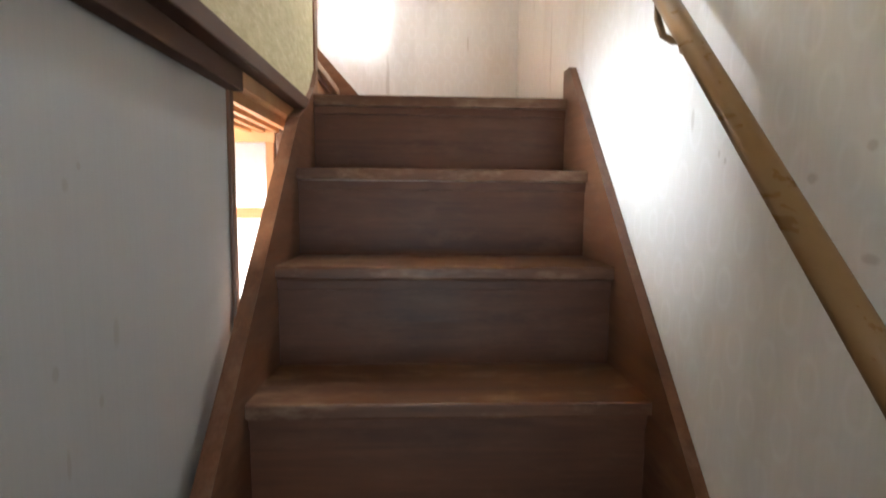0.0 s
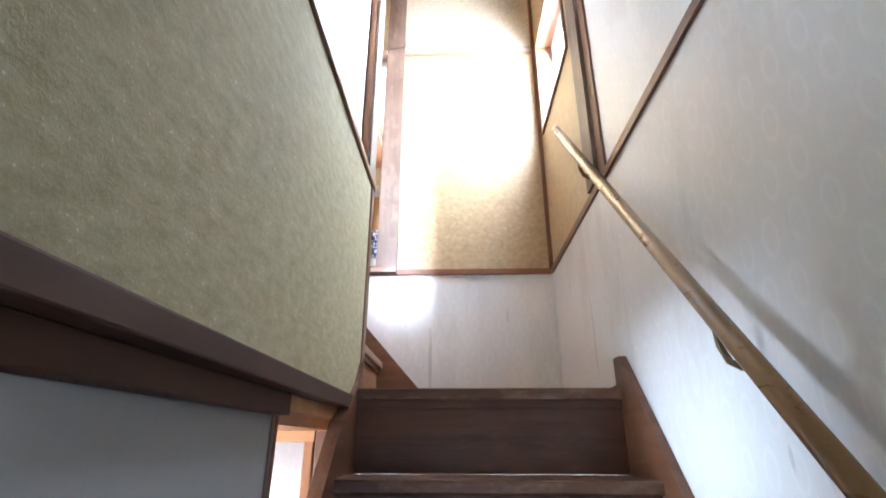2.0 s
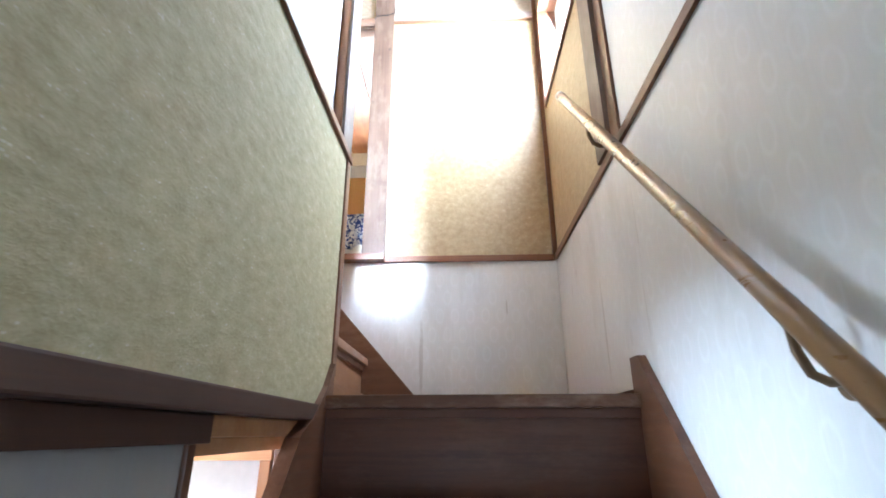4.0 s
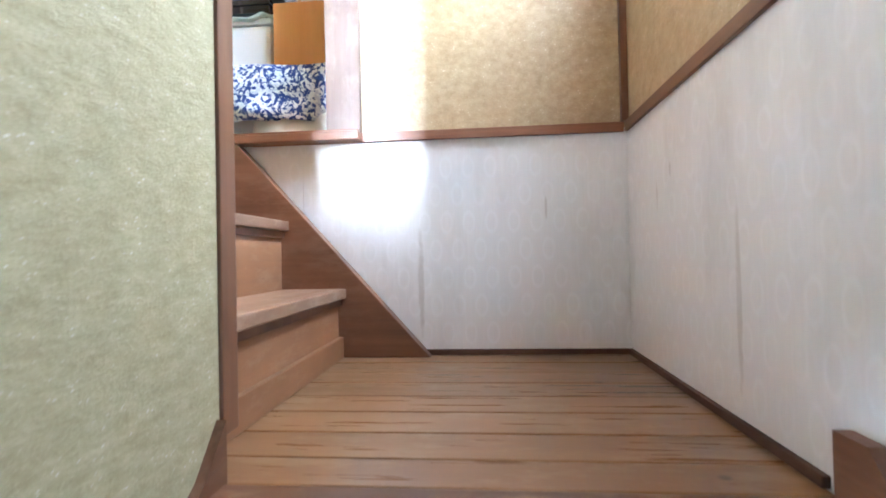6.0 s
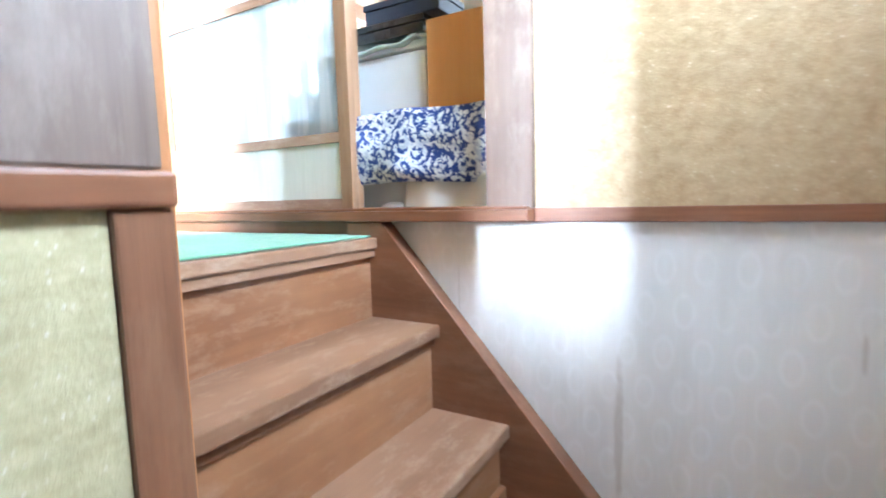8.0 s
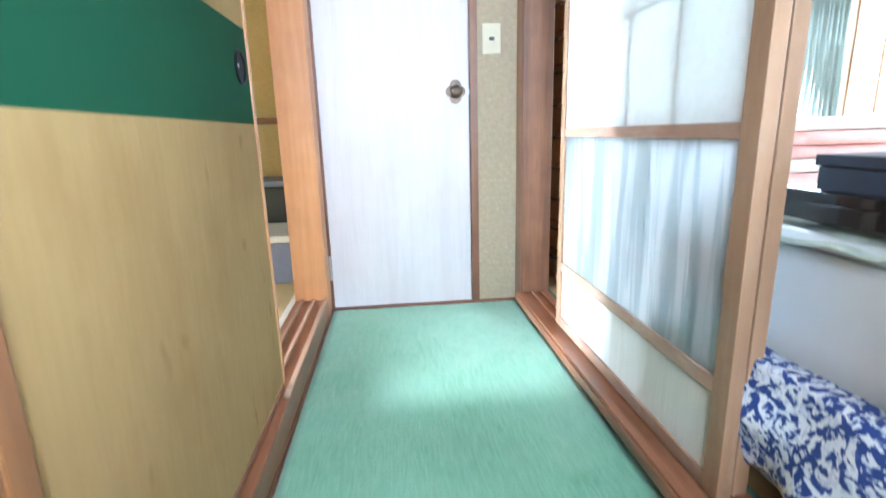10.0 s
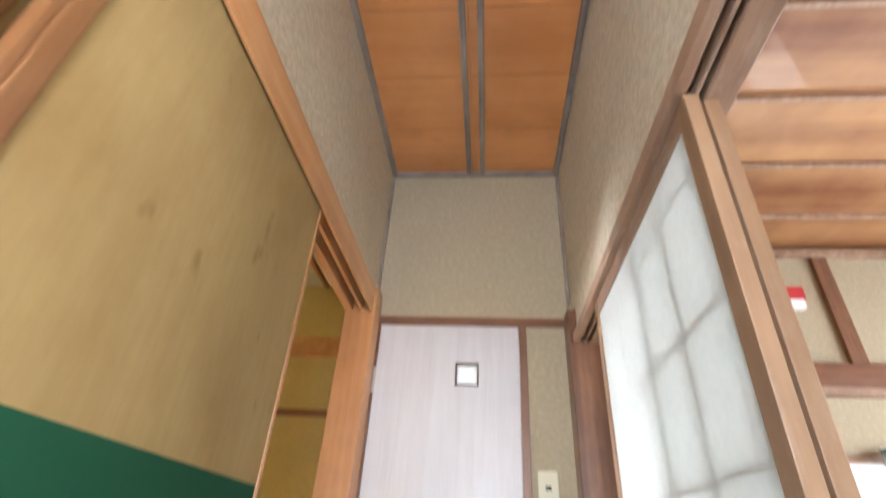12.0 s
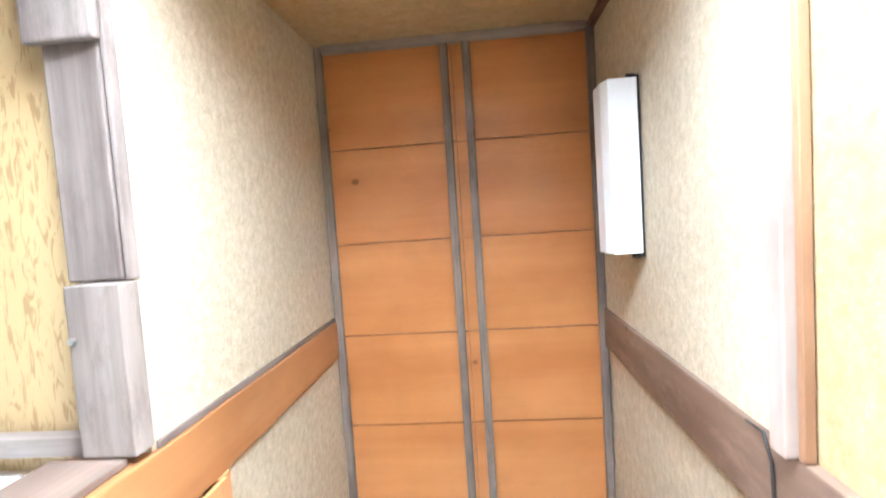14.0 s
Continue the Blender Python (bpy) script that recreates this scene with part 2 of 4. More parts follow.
def film_glass_mat():
    """Window glass behind a wavy translucent film with hanging vertical streaks."""
    m, t, p = nodes_of("filmed_glass")
    broad = noise_tex(t, coords(t, (1, 1, 0.10), False), 24.0, 2.0, 0.5, 0.5)
    fine = noise_tex(t, coords(t, (1, 1, 0.035), False), 75.0, 2.0, 0.5)
    n = math_node(t, 'ADD', math_node(t, 'MULTIPLY', broad, 0.75), math_node(t, 'MULTIPLY', fine, 0.25))
    c = mix_col(t, ramp(t, n, 0.44, 0.54), (0.78, 0.83, 0.84, 1), (0.97, 0.98, 0.98, 1))
    d = put_node(t, "ShaderNodeBsdfDiffuse", {0: c})
    tr = put_node(t, "ShaderNodeBsdfTranslucent", {0: c})
    mx = put_node(t, "ShaderNodeMixShader", {0: 0.85, 1: d.outputs[0], 2: tr.outputs[0]})
    bp = put_node(t, "ShaderNodeBump", {"Height": n, "Strength": 0.6, "Distance": 0.02})
    rf = put_node(t, "ShaderNodeBsdfRefraction", {0: c, "Roughness": 0.30, "IOR": 1.06})
    t.links.new(bp.outputs[0], rf.inputs["Normal"])
    m1 = put_node(t, "ShaderNodeMixShader", {0: math_node(t, 'ADD', 0.52, math_node(t, 'MULTIPLY', ramp(t, n, 0.38, 0.60), 0.45)), 1: rf.outputs[0], 2: mx.outputs[0]})
    gl = put_node(t, "ShaderNodeBsdfGlossy", {"Roughness": 0.08})
    t.links.new(bp.outputs[0], gl.inputs["Normal"])
    fr = put_node(t, "ShaderNodeFresnel", {0: 1.4})
    m2 = put_node(t, "ShaderNodeMixShader", {0: fr.outputs[0], 1: m1.outputs[0], 2: gl.outputs[0]})
    t.links.new(m2.outputs[0], t.nodes["Material Output"].inputs[0])
    return m


def thin_glass_mat():
    """A clear flat pane: mostly see-through, with a faint gloss."""
    m, t, p = nodes_of("thin_clear_glass")
    tr = put_node(t, "ShaderNodeBsdfTransparent", {0: (0.95, 0.97, 0.97, 1)})
    gl = put_node(t, "ShaderNodeBsdfGlossy", {"Roughness": 0.03})
    mx = put_node(t, "ShaderNodeMixShader", {0: 0.07, 1: tr.outputs[0], 2: gl.outputs[0]})
    t.links.new(mx.outputs[0], t.nodes["Material Output"].inputs[0])
    return m


def floral_mat():
    """Navy cloth printed with white scrolling flowers."""
    m, t, p = nodes_of("floral_cotton")
    v = coords(t, (1, 1, 1), False)
    w1 = noise_tex(t, v, 32.0, 2.0, 0.45, 2.8)
    w2 = noise_tex(t, v, 40.0, 2.0, 0.5, 1.6)
    vor = put_node(t, "ShaderNodeTexVoronoi", {"Vector": v, "Scale": 19.0, "Randomness": 0.9})
    petal = math_node(t, 'SINE', math_node(t, 'MULTIPLY', vor.outputs["Distance"], 16.0))
    f = math_node(t, 'ADD', math_node(t, 'MULTIPLY', petal, 0.10), w1)
    f = math_node(t, 'ADD', f, math_node(t, 'MULTIPLY', math_node(t, 'SUBTRACT', w2, 0.5), 0.5))
    col = mix_col(t, ramp(t, f, 0.48, 0.52), (0.022, 0.048, 0.20, 1), (0.66, 0.68, 0.69, 1))
    col = mix_col(t, math_node(t, 'MULTIPLY', ramp(t, w2, 0.55, 0.62), 0.35), col, (0.10, 0.16, 0.38, 1))
    t.links.new(col, p.inputs["Base Color"])
    p.inputs["Roughness"].default_value = 0.85
    weave = noise_tex(t, v, 600.0, 2.0)
    bump(t, p, weave, 0.2, 0.001)
    return m


def glow_mat(name, col, strength):
    m, t, p = nodes_of(name)
    e = put_node(t, "ShaderNodeEmission", {0: rgba(col), 1: strength})
    t.links.new(e.outputs[0], t.nodes["Material Output"].inputs[0])
    return m


M = {
    "tread": wood("stair_tread_wood", (0.072, 0.026, 0.010), (0.170, 0.072, 0.030), 'x', 0.45, 0.7, (0.26, 0.165, 0.10), coat=0.05),
    "riser": wood("stair_riser_wood", (0.062, 0.020, 0.006), (0.140, 0.050, 0.018), 'x', 0.5, 0.35, (0.17, 0.08, 0.04), coat=0.04),
    "stringer": wood("stringer_wood", (0.085, 0.032, 0.014), (0.185, 0.078, 0.036), 'y', 0.42, 0.4, (0.22, 0.13, 0.08), coat=0.1),
    "tread2": wood("upper_tread_wood", (0.145, 0.070, 0.034), (0.30, 0.172, 0.098), 'y', 0.42, 0.5, (0.42, 0.31, 0.22), 24.0, 0.08, 0.14, 0.0, 0.4),
    "riser2": wood("upper_riser_wood", (0.175, 0.072, 0.028), (0.34, 0.168, 0.075), 'y', 0.42, 0.3, (0.40, 0.28, 0.19), 20.0, 0.08, 0.14, 0.0, 0.4),
    "stringer2": wood("upper_stringer_wood", (0.115, 0.046, 0.021), (0.225, 0.100, 0.047), 'x', 0.4, 0.3, (0.28, 0.165, 0.10), 34.0, 0.1, 0.12, 0.0, 0.35),
    "plank": wood("landing_plank_wood", (0.175, 0.084, 0.032), (0.255, 0.134, 0.055), 'x', 0.30, 0.40, (0.36, 0.26, 0.16), 24.0, 0.15, 0.34, 1.0, 0.4),
    "trim": wood("red_brown_trim_wood", (0.13, 0.046, 0.019), (0.26, 0.108, 0.048), 'x', 0.4, 0.2, (0.3, 0.18, 0.1), coat=0.1),
    "trim_y": wood("red_brown_trim_wood_long", (0.12, 0.046, 0.021), (0.23, 0.098, 0.045), 'y', 0.4, 0.2, (0.28, 0.17, 0.1), coat=0.1),
    "trim_z": wood("brown_upright_trim_wood", (0.12, 0.050, 0.024), (0.23, 0.105, 0.052), 'z', 0.42, 0.2, (0.28, 0.17, 0.1)),
    "dark": wood("dark_lintel_wood", (0.050, 0.021, 0.010), (0.098, 0.044, 0.021), 'y', 0.68),
    "dark_z": wood("dark_post_wood", (0.085, 0.034, 0.016), (0.27, 0.125, 0.060), 'z', 0.42, 0.3, (0.06, 0.035, 0.025), 34.0, 0.15, 0.12, 1.0, 0.4),
    "post": wood("aged_cedar_post", (0.115, 0.068, 0.045), (0.225, 0.150, 0.106), 'z', 0.5, 0.3, (0.34, 0.27, 0.21), 34.0, 0.0, 0.12, 0.7, 0.4),
    "post_grey": wood("greyed_brown_post", (0.10, 0.066, 0.050), (0.23, 0.168, 0.132), 'z', 0.55, 0.4, (0.30, 0.25, 0.21), 30.0, 0.0, 0.12, 0.0, 0.5),
    "post_orange": wood("orange_cypress_post", (0.29, 0.118, 0.040), (0.46, 0.225, 0.090), 'z', 0.42, 0.1, (0.52, 0.34, 0.19), 34.0, 0.12, 0.12, 0.0, 0.4),
    "rail_orange": wood("orange_cypress_rail", (0.42, 0.19, 0.07), (0.60, 0.32, 0.14), 'x', 0.4, 0.15, (0.64, 0.46, 0.28), 45.0, 0.15),
    "jamb": wood("orange_brown_stile_wood", (0.15, 0.058, 0.018), (0.26, 0.118, 0.040), 'z', 0.45, 0.1, (0.34, 0.20, 0.10), 34.0, 0.05, 0.12, 0.0, 0.4),
    "rail_pale": wood("pale_worn_rail_wood", (0.33, 0.26, 0.225), (0.50, 0.42, 0.37), 'x', 0.55, 0.3, (0.30, 0.20, 0.15), 34.0, 0.0, 0.12, 0.0, 0.45),
    "rail_brown": wood("orange_brown_rail_wood", (0.25, 0.13, 0.068), (0.38, 0.215, 0.12), 'x', 0.5, 0.2, (0.44, 0.32, 0.22), 34.0, 0.0, 0.12, 0.0, 0.45),
    "rail_tan": wood("tan_cedar_rail", (0.22, 0.125, 0.078), (0.40, 0.25, 0.165), 'x', 0.5, 0.4, (0.52, 0.42, 0.33), 45.0),
    "stile": wood("shoji_stile_wood", (0.190, 0.102, 0.050), (0.35, 0.208, 0.112), 'z', 0.5, 0.3, (0.40, 0.28, 0.19), 34.0, 0.0, 0.12, 0.5, 0.4),
    "gray": wood("weathered_gray_wood", (0.105, 0.082, 0.070), (0.37, 0.31, 0.275), 'x', 0.6, 0.5, (0.10, 0.075, 0.065), 30.0, 0.0, 0.12, 0.6, 0.5),
    "gray_z": wood("weathered_gray_post_wood", (0.115, 0.085, 0.072), (0.36, 0.295, 0.255), 'z', 0.6, 0.5, (0.12, 0.09, 0.075), 30.0, 0.0, 0.12, 0.0, 0.5),
    "gray_y": wood("weathered_gray_cross_wood", (0.20, 0.16, 0.14), (0.42, 0.365, 0.33), 'y', 0.6, 0.5, (0.15, 0.11, 0.09), 45.0),
    "handrail": wood("varnished_handrail_wood", (0.262, 0.142, 0.052), (0.305, 0.170, 0.064), 'y', 0.3, 0.0, grain=26.0, coat=0.45, figure=0.7),
    "ply": plywood_mat(),
    "ceil": wood("orange_ceiling_board", (0.46, 0.178, 0.052), (0.65, 0.295, 0.108), 'y', 0.40, 0.12, (0.30, 0.11, 0.04), 14.0, 0.15, 0.14, 0.9, 0.3),
    "ceil_room": wood("room_ceiling_board", (0.17, 0.050, 0.014), (0.46, 0.245, 0.105), 'y', 0.42, 0.0, grain=9.0, coat=0.2, spread=0.35, figure=0.3),
    "door": wood("pale_door_laminate", (0.48, 0.438, 0.438), (0.565, 0.530, 0.538), 'z', 0.42, 0.0, grain=80.0),
    "oak": wood("orange_cabinet_veneer", (0.50, 0.235, 0.065), (0.58, 0.29, 0.09), 'z', 0.4, 0.0, grain=50.0),
    "sand": plaster("olive_sand_plaster", (0.525, 0.462, 0.275), (0.80, 0.77, 0.67), (0.37, 0.315, 0.17), 0.80, 0.8, 0.9, 0.4),
    "gold": plaster("ochre_sand_plaster", (0.53, 0.40, 0.225), (0.78, 0.67, 0.47), (0.39, 0.27, 0.13), 0.60, 0.42, 0.7),
    "beige": plaster("beige_fibre_plaster", (0.66, 0.575, 0.435), (0.88, 0.83, 0.73), (0.47, 0.395, 0.275), 0.80, 0.9, 1.0),
    "khaki": plaster("grey_khaki_plaster", (0.445, 0.372, 0.258), (0.70, 0.65, 0.54), (0.355, 0.29, 0.19), 1.0, 0.85),
    "yellow": plaster("yellow_room_plaster", (0.56, 0.44, 0.20), (0.66, 0.55, 0.30), (0.49, 0.37, 0.15), 1.0, 0.9, 0.4),
    "paper_wall": wallpaper("oval_wallpaper"),
    # dirt is the paper's own; tone 0.49 puts the wall's dimmer light into its colour
    "paper_plain": wallpaper("plain_dirty_dimmed_wallpaper", 0.0, 0.8, 0.49),
    "carpet": carpet_mat(),
    "fusuma": fusuma_mat("tan_fusuma_paper", (0.320, 0.215, 0.088), (0.215, 0.122, 0.040)),
    "green": plain("green_band_paint", (0.012, 0.058, 0.027), 0.85, 0, 0.06, 40.0),
    "washi": paper_mat("white_shoji_paper", (0.875, 0.885, 0.87), 0.80),
    "film": film_glass_mat(),
    "thin_glass": thin_glass_mat(),
    "muntin": wood("pale_muntin_wood", (0.50, 0.42, 0.33), (0.66, 0.58, 0.48), 'z', 0.6, 0.0, grain=60.0),
    "frost": paper_mat("frosted_pane", (0.88, 0.88, 0.87), 0.75),
    "white_board": wood("whitish_skirting_board", (0.50, 0.48, 0.42), (0.64, 0.62, 0.56), 'z', 0.6, 0.0, grain=60.0, spread=0.02),
    "white": plain("white_enamel", (0.74, 0.76, 0.77), 0.35, 0, 0.04, 12.0, 0.2),
    "lamp": plain("white_lamp_plastic", (0.80, 0.82, 0.84), 0.4, 0, 0.02, 10.0),
    "black": plain("black_plastic", (0.016, 0.018, 0.021), 0.5, 0, 0.3, 30.0),
    "pull_black": plain("black_lacquer", (0.010, 0.010, 0.011), 0.55, 0, 0.2, 30.0),
    "gloss_black": plain("glossy_black_plastic", (0.014, 0.015, 0.017), 0.16, 0, 0.3, 30.0, 0.4),
    "navy": plain("navy_card", (0.020, 0.032, 0.055), 0.45, 0, 0.2, 30.0),
    "bluegrey": plain("blue_grey_plastic", (0.16, 0.19, 0.32), 0.45, 0, 0.08, 20.0),
    "clear": plain("milky_lid_plastic", (0.52, 0.56, 0.60), 0.3, 0, 0.06, 25.0),
    "ivory": plain("ivory_plastic", (0.62, 0.57, 0.42), 0.45, 0, 0.05, 20.0),
    "iron": plain("aged_bronze", (0.13, 0.095, 0.07), 0.42, 0.8, 0.35, 60.0),
    "chrome": plain("worn_steel", (0.55, 0.55, 0.54), 0.3, 1.0, 0.1, 60.0),
    "brass": plain("brown_brass", (0.20, 0.13, 0.07), 0.4, 0.7, 0.3, 60.0),
    "cloth_white": plain("white_cotton", (0.68, 0.66, 0.60), 0.9, 0, 0.05, 14.0),
    "cloth_green": plain("faded_green_towel", (0.50, 0.58, 0.50), 0.95, 0, 0.35, 40.0),
    "pink": plain("pink_quilt", (0.66, 0.38, 0.34), 0.9, 0, 0.2, 16.0),
    "red": plain("red_card", (0.52, 0.035, 0.04), 0.5, 0, 0.1, 20.0),
    "tatami": fusuma_mat("straw_tatami", (0.50, 0.40, 0.22), (0.40, 0.31, 0.15)),
    "tatami_edge": plain("green_tatami_border", (0.10, 0.17, 0.12), 0.8, 0, 0.3, 80.0),
    "curtain": paper_mat("pale_green_curtain", (0.66, 0.72, 0.68), 0.5),
    "floral": floral_mat(),
    "cable": plain("black_cable", (0.02, 0.02, 0.02), 0.5, 0, 0.1, 30.0),
    "outside": glow_mat("bright_outdoors", (1.0, 0.99, 0.97), 5.0),
}

M["pull_black"].node_tree.nodes["Principled BSDF"].inputs["Specular IOR Level"].default_value = 0.12
M["green"].node_tree.nodes["Principled BSDF"].inputs["Specular IOR Level"].default_value = 0.12

# ---- building helpers ----
BASE = {}


def box_into(bm, x0, x1, y0, y1, z0, z1, bevel=0.0):
    r = bmesh.ops.create_cube(bm, size=1.0)
    vs = r["verts"]
    for v in vs:
        v.co = Vector(((x0 + x1) / 2 + v.co.x * (x1 - x0), (y0 + y1) / 2 + v.co.y * (y1 - y0), (z0 + z1) / 2 + v.co.z * (z1 - z0)))
    if bevel:
        es = list({e for v in vs for e in v.link_edges})
        bmesh.ops.bevel(bm, geom=es, offset=bevel, segments=2, affect='EDGES', profile=0.6)
    return bm


def box(x0, x1, y0, y1, z0, z1, bevel=0.002):
    return box_into(bmesh.new(), x0, x1, y0, y1, z0, z1, bevel)


def prism(points, axis, a0, a1, bevel=0.0):
    """A polygon in the plane across axis, pushed from a0 to a1."""
    bm = bmesh.new()
    k = "xyz".index(axis)

    def place(p, a):
        c = list(p)
        c.insert(k, a)
        return Vector(c)
    lo = [bm.verts.new(place(p, a0)) for p in points]
    hi = [bm.verts.new(place(p, a1)) for p in points]
    n = len(points)
    bm.faces.new(lo), bm.faces.new(hi)
    for i in range(n):
        bm.faces.new((lo[i], lo[(i + 1) % n], hi[(i + 1) % n], hi[i]))
    bmesh.ops.recalc_face_normals(bm, faces=bm.faces)
    if bevel:
        bmesh.ops.bevel(bm, geom=list(bm.edges), offset=bevel, segments=2, affect='EDGES', profile=0.6)
    return bm


def rod(a, b, r, n=16):
    bm = bmesh.new()
    a, b = Vector(a), Vector(b)
    bmesh.ops.create_cone(bm, cap_ends=True, segments=n, radius1=r, radius2=r, depth=(b - a).length)
    q = (b - a).to_track_quat('Z', 'Y').to_matrix().to_4x4()
    bmesh.ops.transform(bm, matrix=Matrix.Translation((a + b) / 2) @ q, verts=bm.verts)
    return bm


def tube(points, r, n=8):
    """A bent pipe along a few points."""
    bm = bmesh.new()
    rings = []
    ps = [Vector(p) for p in points]
    for i, p in enumerate(ps):
        d = (ps[min(i + 1, len(ps) - 1)] - ps[max(i - 1, 0)]).normalized()
        q = d.to_track_quat('Z', 'Y')
        rings.append([bm.verts.new(p + q @ Vector((r * math.cos(2 * math.pi * k / n), r * math.sin(2 * math.pi * k / n), 0))) for k in range(n)])
    for s, e in zip(rings, rings[1:]):
        for k in range(n):
            bm.faces.new((s[k], s[(k + 1) % n], e[(k + 1) % n], e[k]))
    bm.faces.new(rings[0]), bm.faces.new(rings[-1])
    bmesh.ops.recalc_face_normals(bm, faces=bm.faces)
    return bm


def mesh_from(bm, name, mat, smooth=False):
    me = bpy.data.meshes.new(name)
    bm.normal_update()
    bm.to_mesh(me)
    bm.free()
    me.materials.append(M[mat])
    if smooth:
        for poly in me.polygons:
            poly.use_smooth = True
    return me


def thing(name, base, label, category, group="", kind=""):
    ob = new(name)
    ob.location = base
    ob.empty_display_size = 0.05
    BASE[ob.name] = Vector(base)
    return tagged(ob, label, category, group, kind)


def part(name, bm, mat, parent, label="", smooth=False):
    base = BASE[parent.name]
    bmesh.ops.translate(bm, vec=-base, verts=bm.verts)
    ob = new(name, mesh_from(bm, name, mat, smooth))
    ob.parent = parent
    BASE[ob.name] = base
    return tagged(ob, label)


def solid(name, bm, mat, label, category, kind="", group="", smooth=False):
    """A thing of one mesh, its origin at its base."""
    bm.verts.ensure_lookup_table()
    lo = [min(v.co[i] for v in bm.verts) for i in range(3)]
    hi = [max(v.co[i] for v in bm.verts) for i in range(3)]
    base = Vector(((lo[0] + hi[0]) / 2, (lo[1] + hi[1]) / 2, lo[2]))
    if kind == "structure":
        base = Vector((0, 0, 0))
    bmesh.ops.translate(bm, vec=-base, verts=bm.verts)
    ob = new(name, mesh_from(bm, name, mat, smooth))
    ob.location = base
    BASE[ob.name] = base
    return tagged(ob, label, category, group, kind)


def wall(name, bm, mat, label):
    return solid(name, bm, mat, label, "wall", "structure")


def trim(name, bm, mat, label):
    return solid(name, bm, mat, label, "trim", "structure")


# ---- plan ----
XR, YB, XD = 0.90, 0.905, -1.975      # stair side wall, back wall, wall with the hall door
ZL, ZH, ZC = 2.07, 2.775, 5.46        # landing, hall floor, hall ceiling
ZS = 2.845                            # sills of the two rooms
RISE, RUN = 0.2588, 0.2305            # lower flight
POST0, POST1 = -0.130, -0.006         # the posts at the head of the stairs

# ground floor
solid("floor", box(-3.2, 1.1, -4.2, 4.1, -0.1, 0.0, 0), "plank", "brown boarded ground floor under the stairs", "floor", "structure")

# walls beside the lower flight and round the landing
wall("wall_stair_side_lower", box(XR, XR + 0.14, -4.1, 1.05, 0, 2.830, 0), "paper_wall", "grimy white wallpaper with faint oval pattern beside the stairs")
wall("wall_stair_side_upper", box(XR + 0.004, XR + 0.14, -4.1, -0.205, 2.831, ZC, 0), "paper_wall", "grimy white wallpaper above the brown rail")
wall("wall_landing_back_lower", box(-0.5, XR - 0.001, YB, YB + 0.08, 0, 2.830, 0), "paper_wall", "pale wallpaper with faint ovals and a drip stain behind the landing")
wall("wall_landing_back_upper", box(POST1, XR - 0.001, YB + 0.004, YB + 0.10, 2.831, ZC, 0), "gold", "ochre sand plaster above the rail at the landing")
WY0, WY1, WZ0, WZ1 = 0.10, 0.84, 3.72, 4.44
bm = box(XR + 0.004, XR + 0.14, -0.01, WY0, 2.831, ZC, 0)
box_into(bm, XR + 0.004, XR + 0.14, WY1, YB + 0.10, 2.831, ZC)
box_into(bm, XR + 0.004, XR + 0.14, WY0, WY1, 2.831, WZ0)
box_into(bm, XR + 0.004, XR + 0.14, WY0, WY1, WZ1, ZC)
wall("wall_stair_window", bm, "gold", "ochre sand plaster wall with a small window over the landing")
w = thing("window_1", (XR + 0.05, 0.47, WZ0), "small bright wooden window over the stair landing", "window", kind="structure")
for a, b, c, d in ((WY0, WY1, WZ0, WZ0 + 0.03), (WY0, WY1, WZ1 - 0.03, WZ1), (WY0, WY0 + 0.03, WZ0 + 0.03, WZ1 - 0.03), (WY1 - 0.03, WY1, WZ0 + 0.03, WZ1 - 0.03)):
    part("window_frame", box(XR - 0.008, XR + 0.10, a, b, c, d), "trim_y", w)
pn = part("pane", box(XR + 0.105, XR + 0.111, WY0 + 0.03, WY1 - 0.03, WZ0 + 0.03, WZ1 - 0.03, 0), "frost", w)
pn.visible_shadow = False
solid("backdrop", box(1.9, 1.92, -0.8, 1.8, 2.6, 5.4, 0), "outside", "bright overcast sky outside the stair window", "sky", "structure")
wall("wall_entrance_end", box(-3.2, 1.04, -4.2, -4.1, 0, ZC, 0), "paper_wall", "plain wall behind the foot of the stairs")

# brown rail that runs round the stairwell at the height of the upper floor
trim("trim_rail_back", box(-0.40, XR - 0.012, YB - 0.014, YB - 0.0005, 2.812, 2.845), "trim", "red-brown wooden rail over the wallpaper")
trim("trim_rail_side", box(XR - 0.012, XR - 0.0005, -4.05, YB - 0.0145, 2.812, 2.845), "trim_y", "red-brown wooden rail along the stair wall")
trim("trim_corner", box(XR - 0.02, XR + 0.003, YB - 0.02, YB + 0.003, 2.846, ZC - 0.03), "trim_z", "brown corner batten of the stairwell")
trim("post_stair_side", box(XR - 0.022, XR + 0.1, -0.135, -0.010, 2.846, ZC), "post", "aged brown post on the stair wall")
trim("trim_post_side", box(XR - 0.006, XR + 0.1, -0.204, -0.136, 2.846, ZC), "dark_z", "dark upright board beside the stair post")
trim("baseboard_back", box(0.21, XR - 0.012, YB - 0.012, YB + 0.002, ZL, ZL + 0.018), "dark", "thin dark skirting at the landing")
trim("baseboard_side", box(XR - 0.012, XR + 0.002, -0.04, YB - 0.0, ZL, ZL + 0.018), "dark", "thin dark skirting at the landing")

